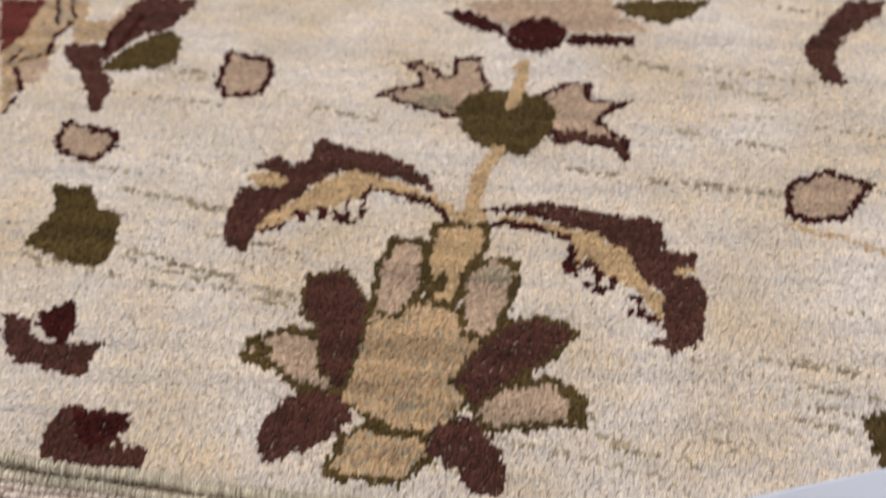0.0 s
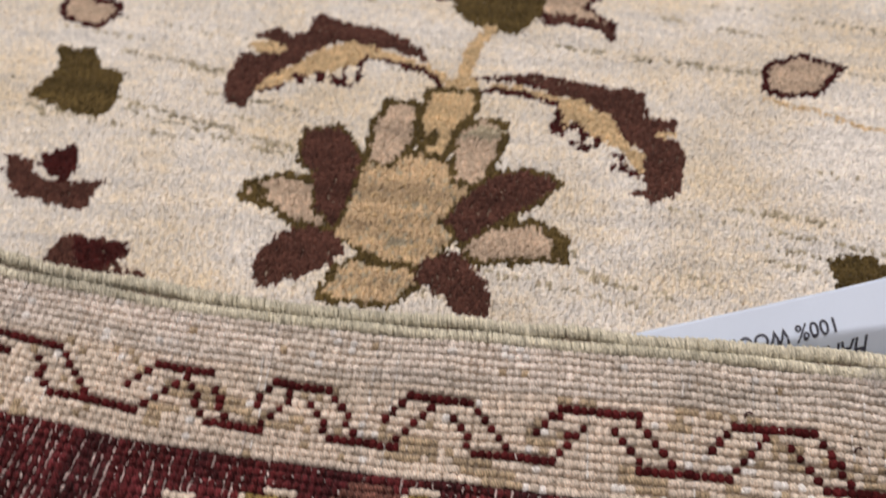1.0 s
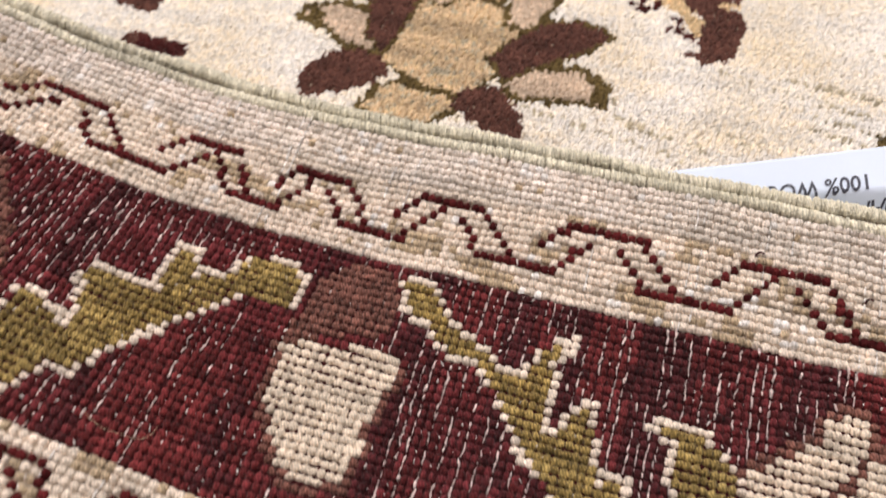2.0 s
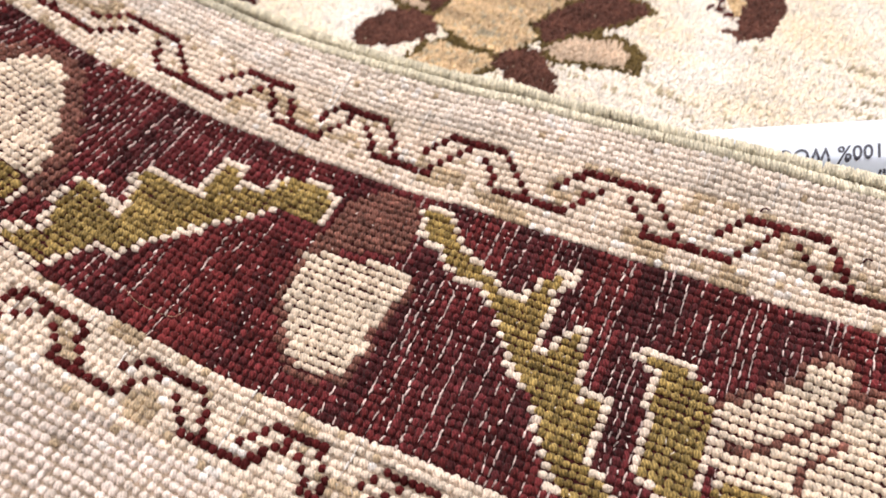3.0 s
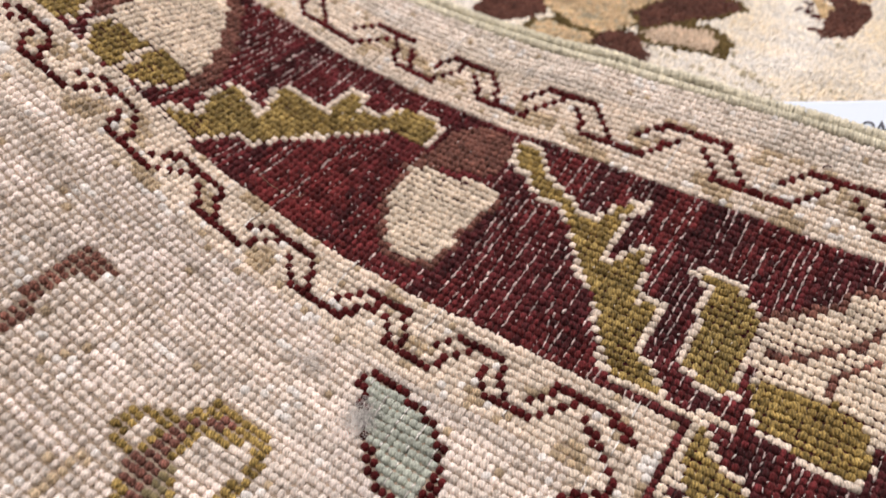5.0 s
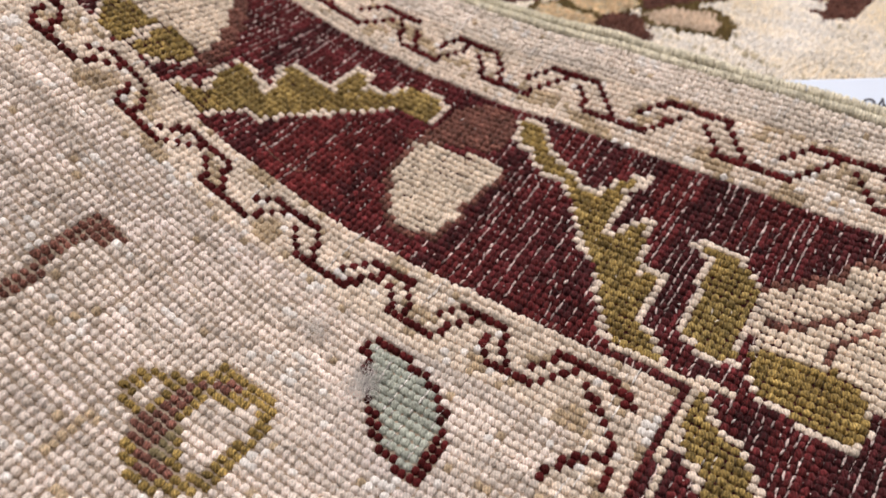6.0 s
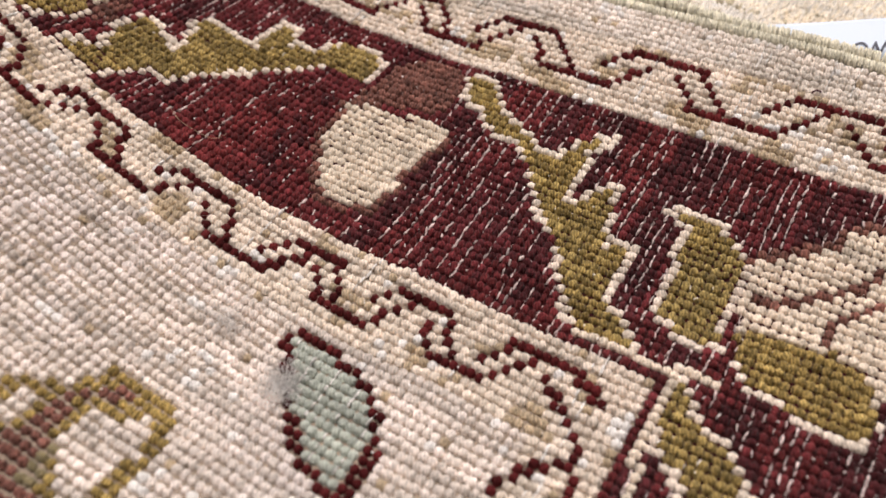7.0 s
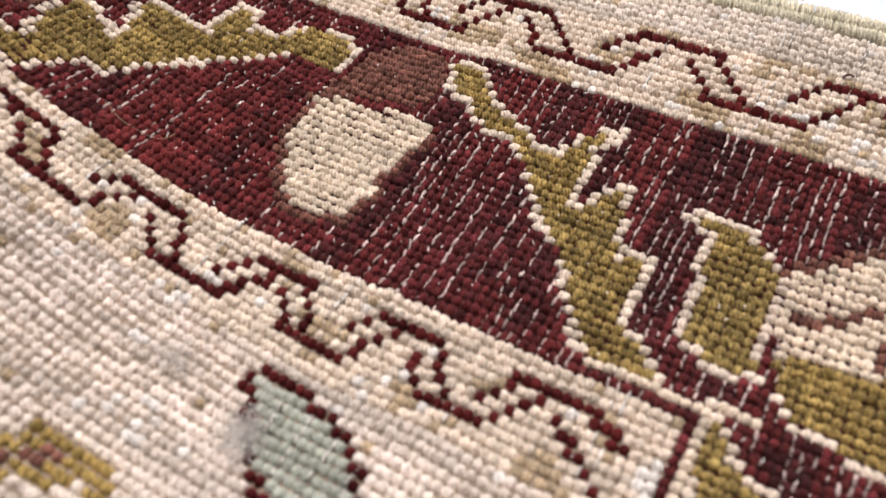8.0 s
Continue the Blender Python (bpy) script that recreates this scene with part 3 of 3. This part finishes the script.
# the overcast selvedge: two cords wrapped with yarn
for cord, (oy, oz, rad) in enumerate(((-6.6, 0.1, 2.4), (-2.1, -0.2, 2.9))):
    xs = np.arange(X0, X1, 0.6)
    xs = xs + rng.normal(0, 0.16, len(xs))
    ys = np.full(xs.shape, EDGE + oy) + 0.8 * drift(xs, xs * 0, 60, 41 + cord) + rng.normal(0, 0.14, len(xs))
    a, b, c = weave_axes(xs, ys)
    lean = np.radians(10 + rng.normal(0, 5, len(xs)))[:, None]
    la, lb = np.cos(lean) * a + np.sin(lean) * b, np.cos(lean) * b - np.sin(lean) * a
    at = np.stack([xs, ys, rise(xs, ys) + oz], -1) - c * 0.8
    sz = np.stack([np.abs(0.58 * (1 + rng.normal(0, 0.25, len(xs)))), rad * (1 + rng.normal(0, 0.09, len(xs))), rad * 0.95 * (1 + rng.normal(0, 0.05, len(xs)))], -1)
    v, f = scatter(lump(4, 7, 2.0), at, la, lb, c, sz)
    v2, f2 = scatter(lump(3, 7, 2.0), at, la, lb, -c, sz * (1, 1, 1.0))
    f2 = f2[:, ::-1]
    part("selvedge_cord", mesh_of("selvedge_cord", np.concatenate([v, v2]), np.concatenate([f, f2 + len(v)]), SELVEDGE), rug_back, "pale olive yarn wrapped round the edge cord", "stuff")

# ---- the rug that lies face up below: cut pile ----
rug_face = thing("face_up_rug", "ivory wool pile rug with brown and olive flowers", "rug")


def pile_top(x, y):
    k = np.clip((y - 60) / 140, 0, 1)
    return -6.5 + 5.0 * k * k * (3 - 2 * k) + 0.7 * drift(x, y, 90, 51)


FX0, FX1, FY0, FY1 = -345.0, 215.0, 72.0, 420.0
TX, TY = 1.30, 1.75
fx, fy = np.meshgrid(np.arange(FX0, FX1, TX), np.arange(FY0, FY1, TY))
fx, fy = fx.ravel(), fy.ravel()
frng = np.random.RandomState(77)
tc, ts = math.cos(radians(10)), math.sin(radians(10))
ka, kb = fx * tc - fy * ts + frng.normal(0, 0.2, len(fx)), fx * ts + fy * tc + frng.normal(0, 0.25, len(fx))
ka, kb = (np.floor(ka / 1.7) + 0.5) * 1.7, (np.floor(kb / 1.9) + 0.5) * 1.9
kx, ky = ka * tc + kb * ts, kb * tc - ka * ts
ftone = np.full(len(fx), "pile_field", dtype=object)


def lay(name, text, rim="", width=0.46, grow=0.0):
    poly = outline(text)
    if grow:
        ftone[near(poly, kx, ky, True) < grow] = name
    if rim:
        ftone[near(poly, kx, ky, True) < width * 3.6] = rim
        hit = inside(poly, kx, ky) & (near(poly, kx, ky, True) >= width * 3.6)
    else:
        hit = inside(poly, kx, ky)
    ftone[hit] = name


for streak in ("-189,206 -153,196 -97,183", "-184,199 -133,187 -98,177", "-189,299 -160,293", "-198,320 -169,315", "61,288 111,279", "38,337 112,309", "22,133 41,127 61,123",
               "87,169 134,163", "11,261 108,251", "-114,295 -81,287", "-199,239 -146,228", "-231,198 -212,191", "62,136 81,129", "31,202 43,200"):
    reach = near(outline(streak), kx, ky)
    ftone[(reach < 1.0 + 0.8 * drift(kx, ky, 30, 61)) & (frng.uniform(size=len(kx)) < 0.75)] = "camel_streak"
for k in range(50):
    ax0, ay0, run = frng.uniform(FX0, FX1), frng.uniform(FY0, FY1), frng.uniform(25, 110)
    reach = near(np.array([(ax0, ay0), (ax0 + run * 0.5, ay0 - run * 0.08), (ax0 + run, ay0 - run * 0.17)]), kx, ky)
    ftone[(reach < 0.9) & (frng.uniform(size=len(kx)) < frng.uniform(0.25, 0.6))] = "camel_streak"
ftone[near(outline("108,234 126,230 145,221 170,214"), kx, ky) < 1.0] = "gold_motif"
lay("tan_motif", "-297,327 -290,344 -287,373 -228,374 -236,341 -264,335 -277,304 -278,283")
lay("border_motif", "-316,372 -287,373 -290,344 -297,327")
# the guard stripe beside the border: speckled ground, thin dark line, grey petal
guard = inside(outline("-297,327 -290,344 -287,373 -228,374 -236,341 -264,335 -277,304 -278,283"), kx, ky)
mix = drift(kx, ky, 9, 71) + frng.normal(0, 0.35, len(kx))
ftone[guard & (mix > 0.45)] = "pink_motif"
ftone[guard & (mix < -0.45)] = "gold_motif"
ftone[guard & (np.abs(mix) < 0.05)] = "camel_streak"
lay("pile_field", "-271,334 -268,350 -262,348 -258,337 -263,335")
lay("pile_field", "-262,374 -258,356 -242,356 -234,374")
lay("camel_streak", "-277,352 -279,362 -272,366 -270,354")
lay("pink_motif", "-285,317 -279,321 -268,324 -266,316 -270,305 -282,308")
for thread in ("-281,374 -277,362 -273,352", "-273,374 -264,356 -271,340 -270,330", "-286,331 -290,318", "-283,323 -274,327 -268,330", "-277,306 -274,301 -277,283", "-284,318 -278,306"):
    ftone[near(outline(thread), kx, ky) < 1.25] = "dark_line"
lay("pink_motif", "-47,379 32,382 38,368 55,357 9,354 -4,367 -21,359 -37,368")
lay("dark_line", "-57,370 -44,372 -23,359 -24,352 -46,360")
lay("dark_line", "10,353 44,353 45,346 10,345")
lay("red_motif", "-24,352 -16,364 -1,367 10,356 6,343 -5,338 -19,342")
lay("olive_motif", "32,377 47,382 86,383 73,369 61,362 41,370")
lay("pink_motif", "-84,306 -78,309 -64,313 -64,321 -74,329 -66,330 -51,320 -46,322 -47,333 -34,334 -34,325 -29,314 -30,310 -38,304 -43,299 -45,293 -62,298", "dark_line", 0.36)
lay("camel_streak", "-66,303 -58,310 -48,308 -44,298 -60,299")
lay("pink_motif", "-1,307 9,316 21,317 20,307 32,304 41,305 30,299 25,292 31,286 39,279 39,268 33,275 21,278 6,278 2,295", "dark_line", 0.36)
lay("brown_motif", "6,285 21,284 34,281 39,276 39,268 33,275 21,278 6,278")
lay("olive_motif", "-45,294 -41,306 -30,312 -1,308 6,296 4,283 -8,268 -21,269 -35,278")
lay("gold_motif", "-15,333 -8,334 -12,299 -19,299")
lay("gold_motif", "-23,275 -17,273 -25,255 -28,232 -35,233 -32,255")
lay("brown_motif", "-138,207 -143,220 -142,235 -140,243 -132,242 -122,243 -118,247 -124,251 -134,253 -136,256 -126,262 -120,257 -111,260 -110,271 -105,274 -97,269 -86,268 -72,265 -57,257 -51,250 -49,243 -56,247 -67,251 -81,253 -95,254 -104,247 -111,238 -119,230 -126,223 -128,216 -130,207")
lay("brown_motif", "-26,234 -14,238 4,241 21,238 36,235 53,234 54,224 55,216 68,218 67,211 57,207 66,205 71,198 69,186 66,173 56,168 46,172 53,175 52,184 54,195 47,200 40,208 36,217 26,224 16,227 6,230 -6,234")
lay("gold_motif", "-137,252 -124,251 -118,247 -122,243 -132,243 -137,246")
lay("gold_motif", "-127,220 -122,228 -113,235 -107,242 -100,249 -89,254 -78,253 -64,248 -49,242 -36,234 -38,229 -50,239 -63,241 -77,243 -82,242 -82,236 -89,236 -93,233 -101,232 -108,228 -115,223 -122,219")
lay("gold_motif", "-24,231 -6,232 7,228 18,225 23,226 29,221 38,216 43,206 47,199 53,195 52,186 50,184 46,188 46,193 39,198 33,202 26,206 21,211 17,205 16,216 15,222 4,225 -8,228")
lay("gold_motif", "57,208 66,210 67,207 58,205")
for thread in ("-125,218 -115,221", "-80,240 -78,244 -66,242 -50,238 -43,232 -38,225 -35,227", "-111,229 -105,228 -107,225", "-101,231 -97,230 -99,226", "-93,232 -91,226 -83,224 -80,230 -81,240", "-87,235 -88,227",
               "-26,235 -6,235 6,231", "-26,226 -13,228 2,225 14,221 14,212 12,205", "14,203 20,206 23,210 26,203 25,197 20,197", "26,196 31,196 33,201 29,202", "39,193 43,192 43,185 39,185", "44,184 50,182"):
    ftone[near(outline(thread), kx, ky) < 1.35] = "dark_line"
lay("dark_line", "15,220 13,213 11,205 13,201 17,203 17,213")
lay("gold_motif", "-40,234 -27,236 -22,229 -38,226")
lay("pink_motif", "-118,153 -117,162 -104,168 -89,167 -78,149 -79,142 -93,143 -104,151", "olive_motif")
lay("pink_motif", "-23,139 -9,150 7,153 20,147 21,134 14,136 -3,133 -18,132", "olive_motif")
lay("tan_motif", "-75,110 -72,123 -64,129 -41,126 -34,120 -48,108 -60,108", "olive_motif")
lay("olive_motif", "-71,173 -53,181 -39,184 -21,169 -26,146 -35,131 -51,131 -75,142 -71,160", grow=4.0)
lay("tan_motif", "-71,173 -53,181 -39,184 -21,169 -26,146 -35,131 -51,131 -75,142 -71,160", grow=2.0)
lay("gold_motif", "-46,225 -23,226 -22,214 -31,201 -34,184 -44,186 -48,203", "olive_motif")
lay("pink_motif", "-68,179 -68,199 -64,216 -50,215 -47,192 -57,177", "olive_motif")
lay("pink_motif", "-29,171 -31,198 -20,209 -8,206 -10,188 -17,169", "olive_motif")
lay("olive_motif", "-98,194 -82,198 -70,182 -71,160 -75,142 -84,151 -90,172 -97,177", grow=1.7)
lay("brown_motif", "-98,194 -82,198 -70,182 -71,160 -75,142 -84,151 -90,172 -97,177")
lay("olive_motif", "-26,146 -30,150 -21,166 -10,177 3,180 17,175 4,160 -9,152 -21,140", grow=1.7)
lay("brown_motif", "-26,146 -30,150 -21,166 -10,177 3,180 17,175 4,160 -9,152 -21,140")
lay("brown_motif", "-104,116 -104,128 -93,141 -77,142 -67,133 -76,123 -90,115 -98,111")
lay("brown_motif", "-39,121 -36,132 -23,136 -11,124 -7,115 -9,106 -20,106 -27,114")
lay("camel_streak", "-51,140 -45,140 -44,136 -50,136")
lay("camel_streak", "-30,196 -20,204 -10,202 -11,196 -20,197")
lay("olive_motif", "-44,190 -41,201 -38,200 -39,190")
lay("olive_motif", "-112,162 -116,154 -110,153 -107,160")
lay("olive_motif", "12,149 20,146 20,136 15,138 14,144")
lay("pink_motif", "-169,309 -169,334 -146,328 -142,318 -146,303 -162,301", "dark_line")
lay("pink_motif", "-242,266 -240,279 -213,273 -211,265 -217,254 -235,259", "dark_line")
lay("pink_motif", "108,240 111,257 127,265 145,259 132,240 118,237", "dark_line")
lay("olive_motif", "-234,204 -226,224 -233,239 -213,238 -205,225 -192,222 -190,203 -194,192 -214,196")
lay("brown_motif", "-229,168 -216,166 -208,156 -191,155 -178,158 -182,147 -183,140 -203,143 -218,148")
lay("red_motif", "-214,168 -198,176 -193,162 -198,155 -206,158")
lay("brown_motif", "-190,109 -190,120 -185,128 -158,127 -156,121 -161,114 -146,113 -147,104 -166,102 -183,104")
lay("red_motif", "-182,127 -158,127 -157,121 -164,115 -170,111 -177,115")
lay("brown_motif", "-235,369 -239,352 -241,339 -236,323 -228,335 -222,344 -207,351 -197,377 -230,377")
lay("olive_motif", "-237,318 -228,332 -214,347 -205,350 -198,342 -195,327 -205,318 -215,319 -225,315")
lay("brown_motif", "-262,336 -239,336 -237,319 -225,308 -226,287 -231,287 -236,297 -246,314 -261,327")
lay("brown_motif", "128,349 138,362 155,385 175,386 171,376 151,358 142,341 145,321 137,321 129,337")
for thread in ("-234,366 -240,347 -238,333", "-226,362 -231,335"):
    ftone[near(outline(thread), kx, ky) < 1.25] = "dark_line"
lay("olive_motif", "124,146 131,150 150,146 148,124 127,126")
speck = drift(kx, ky, 7, 83) + frng.normal(0, 0.4, len(kx))
body = ftone == "tan_motif"
ftone[body & (speck > 0.75)] = "gold_motif"
ftone[body & (speck < -0.85)] = "camel_streak"
LAYOUT = {
    "pile_field": (P_IVORY, "pile_field", "ivory cut pile with faint tan streaks"), "brown_motif": (P_BROWN, "brown_motif", "dark brown pile of petals and curved leaves"),
    "red_motif": (P_RED, "dark_red_motif", "very dark red pile"), "olive_motif": (P_OLIVE, "olive_motif", "olive pile"), "gold_motif": (P_GOLD, "gold_motif", "gold pile"),
    "tan_motif": (P_TAN, "palmette_body", "tan pile of the palmette"), "pink_motif": (P_PINK, "pink_motif", "dusty pink pile"), "border_motif": (P_BORDER, "red_border", "red pile of the border"),
    "dark_line": (P_RED, "motif_outline", "thin dark red outlines"), "camel_streak": (P_STREAK, "tan_streak", "tan streaks in the pile"),
}
jx, jy = fx + rng.normal(0, 0.32, len(fx)), fy + rng.normal(0, 0.32, len(fx))
zz = pile_top(jx, jy)
nrm = np.stack([0.10 + rng.normal(0, 0.15, len(fx)), 0.30 + rng.normal(0, 0.15, len(fx)), np.ones(len(fx))], -1)
nrm /= np.linalg.norm(nrm, axis=-1, keepdims=True)
ax = np.stack([np.ones(len(fx)), 0 * fx, -nrm[:, 0] / nrm[:, 2]], -1)
ax /= np.linalg.norm(ax, axis=-1, keepdims=True)
ay = np.cross(nrm, ax)
spin = np.radians(-18 + rng.normal(0, 16, len(fx)))[:, None]
ax, ay = np.cos(spin) * ax + np.sin(spin) * ay, np.cos(spin) * ay - np.sin(spin) * ax
tuft = np.stack([TX * rng.uniform(0.55, 0.95, len(fx)), TY * rng.uniform(0.75, 1.25, len(fx)), rng.uniform(2.3, 3.2, len(fx))], -1)
base = np.stack([jx, jy, zz - 2.7], -1)
TUFT = lump(2, 5, 2.0)
for name, (mat, part_name, label) in LAYOUT.items():
    pick = ftone == name
    if pick.any():
        v, f = scatter(TUFT, base[pick], ax[pick], ay[pick], nrm[pick], tuft[pick])
        part(part_name, mesh_of(part_name, v, f, mat), rug_face, label, "stuff")
nx, ny = 60, 60
sx, sy = np.meshgrid(np.linspace(FX0, FX1, nx), np.linspace(-260, FY1, ny))
top = np.stack([sx, sy, np.where(sy < 60, np.minimum(pile_top(sx, sy) - 2.2, -14.5), pile_top(sx, sy) - 2.2)], -1).reshape(-1, 3)
q = (np.arange(ny - 1)[:, None] * nx + np.arange(nx - 1)[None]).ravel()
quads = np.stack([q, q + 1, q + nx + 1, q + nx], -1)
N = nx * ny
under = top.copy()
under[:, 2] = -23.5
ring = np.concatenate([np.arange(nx), nx - 1 + nx * np.arange(1, ny), N - 2 - np.arange(nx - 1), N - 2 * nx - nx * np.arange(ny - 2)])
after = np.roll(ring, -1)
part("backing", mesh_of("backing", np.concatenate([top, under]) * 0.001, np.concatenate([quads, quads[:, ::-1] + N, np.stack([ring, ring + N, after + N, after], -1)]), BACKING), rug_face, "cotton backing under the pile")

beyond("plain_pile", (P_IVORY, P_BORDER), (-1000, -1150), (900, 1100), (FX0, -260.0, FX1, FY1), lambda x, y: np.where(y < 70, -15.5, pile_top(x, y) - 0.8),
       lambda x, y: ((x < -380) & (x > -520)) * 1, 8.0, rug_face, "rest of the cut pile")

# ---- the care label between the two rugs ----
label = thing("care_label", "bluish-white printed fabric label under the rug's edge", "label")
LX, LY, LANG = 28.0, 96.0, 13.4      # the corner of its lower edge and that edge's direction
LW, LD = 175.0, 42.0


def on_label(a, b):
    """a along the lower edge, b towards the hidden part; it curls up from the pile and dips under the selvedge."""
    c, s = math.cos(math.radians(LANG)), math.sin(math.radians(LANG))
    x, y = LX + a * c + b * s, LY + a * s - b * c
    free = -0.6 + 0.243 * min(max(0, a - 6), 100) - 0.33 * b + 0.6 * math.sin(a / 17.0 + b / 16.0) + 0.2 * math.sin(a / 9.0 - b / 11.0)
    under = float(rise(np.array([x]), np.array([min(y, 97.0)]))[0]) - 9.0 + 1.8 * max(0, y - 95)
    return x, y, max(min(free, under), -7.0 + 0.02 * b)


m, k = 120, 44
verts = [on_label(LW * i / (m - 1), LD * j / (k - 1)) for j in range(k) for i in range(m)]
verts = np.array(verts)
q = (np.arange(k - 1)[:, None] * m + np.arange(m - 1)[None]).ravel()
quads = np.stack([q, q + m, q + m + 1, q + 1], -1)
N = m * k
low = verts - (0, 0, 0.35)
ring = np.concatenate([np.arange(m), m - 1 + m * np.arange(1, k), N - 2 - np.arange(m - 1), N - 2 * m - m * np.arange(k - 2)])
after = np.roll(ring, -1)
part("label_sheet", mesh_of("label_sheet", np.concatenate([verts, low]) * 0.001, np.concatenate([quads, quads[:, ::-1] + N, np.stack([ring, after, after + N, ring + N], -1)]), PAPER), label)


def print_line(words, a, b, height, narrow=1.0):
    """A printed line on the label, read from the hidden side; a: where it begins, b: its baseline."""
    cu = bpy.data.curves.new(words, "FONT")
    cu.body, cu.size, cu.extrude, cu.resolution_u = words, height, 0.0, 3
    cu.offset = 0.018 * height
    ob = new("letters", cu)
    bpy.context.view_layer.update()
    me = bpy.data.meshes.new_from_object(ob.evaluated_get(bpy.context.evaluated_depsgraph_get()))
    bpy.data.objects.remove(ob)
    bm = bmesh.new()
    bm.from_mesh(me)
    bmesh.ops.triangulate(bm, faces=bm.faces[:])
    bmesh.ops.subdivide_edges(bm, edges=bm.edges[:], cuts=4, use_grid_fill=True)
    bm.to_mesh(me)
    bm.free()
    for v in me.vertices:
        x, y, z = on_label(a - v.co.x * narrow, b + v.co.y)
        v.co = (x * 0.001, y * 0.001, (z + 0.25) * 0.001)
    me.materials.clear()
    me.materials.append(INK)
    part("printed_line", me, label, "dark printed letters")


print_line("100% WOOL", 86.8, 9.3, 7.2, 0.92)
print_line("HAND", 95.9, 16.8, 7.4, 0.84)

# ---- small loose things on the weave ----
def lint(x, y, seed, count, spread, length, label):
    r = np.random.RandomState(seed)
    lx, ly = x + r.normal(0, spread, count), y + r.normal(0, spread * 1.3, count)
    v, f = hairs(count, lx, ly, lambda a, b: rise(a, b) + 1.0, length, 0.045, seed + 1)
    return tagged(new("lint_tuft", mesh_of("lint_tuft", v, f, COTTON)), label, "lint")


lint(-6.1, -106.7, 5, 300, 2.1, 6.0, "wisp of white lint caught on the grey-green leaf")
lint(126.1, 86.5, 9, 70, 1.5, 5.0, "white cotton thread end at the selvedge")
lint(-32.0, -98.0, 15, 120, 2.6, 5.0, "faint white lint on the ivory weave")


def strand(name, points, thick, mat, label, category):
    """One long fine fibre laid over the weave."""
    cu = bpy.data.curves.new(name, "CURVE")
    cu.dimensions, cu.bevel_depth, cu.bevel_resolution, cu.resolution_u = "3D", thick * 0.001, 1, 6
    sp = cu.splines.new("NURBS")
    sp.points.add(len(points) - 1)
    sp.use_endpoint_u = True
    for p, (x, y) in zip(sp.points, points):
        p.co = (x * 0.001, y * 0.001, (float(rise(np.array([x]), np.array([y]))[0]) + 0.7) * 0.001, 1)
    ob = new(name, cu)
    bpy.context.view_layer.update()
    me = bpy.data.meshes.new_from_object(ob.evaluated_get(bpy.context.evaluated_depsgraph_get()))
    bpy.data.objects.remove(ob)
    me.materials.clear()
    me.materials.append(mat)
    return tagged(new(name, me), label, category)


strand("stray_hair", [(-97.6, -45.2), (-93.2, -47.8), (-88.6, -47.4), (-82.9, -47.1), (-79.1, -45.5), (-79.2, -40.9)], 0.07, CAMEL, "long pale hair lying across the burgundy border", "hair")
for k, (x, y) in enumerate([(-38.2, 1.5), (-34.6, 0.6), (83.3, 70.0), (118.4, 61.8)]):
    strand("dark_thread", [(x - 1.3, y - 0.9), (x - 1.2, y + 0.8), (x + 0.3, y + 1.5), (x + 1.2, y + 0.6)], 0.34, PLUM, "short dark brown thread loop on the weave", "thread")

# ---- knots built one by one, where the camera comes closest ----
SHARED = {}
for i in np.nonzero(single)[0]:
    name = tone[i]
    if name not in SHARED:
        SHARED[name] = [mesh_of("knot", PAD[0] * (1 + np.random.RandomState(int(100 * s)).normal(0, 0.055, (len(PAD[0]), 1))) * (s, t, u) * ((PX * 0.00050, PY * 0.00048, 0.0022) if "outline" in name or "meander" in name else (PX * 0.00060, PY * 0.00052, 0.00195)), PAD[1], YARN[name][0]) for s, t, u in ((1, 1, 1), (1.08, 0.95, 1.1), (0.94, 1.06, 0.95))]
    ob = new("knot", SHARED[name][int(rng.randint(3))])
    m3 = Matrix((tx[i], ty[i], ez[i])).transposed()
    ob.matrix_world = Matrix.Translation(Vector(spot[i]) * 0.001) @ m3.to_4x4()
    ob.parent = rug_back
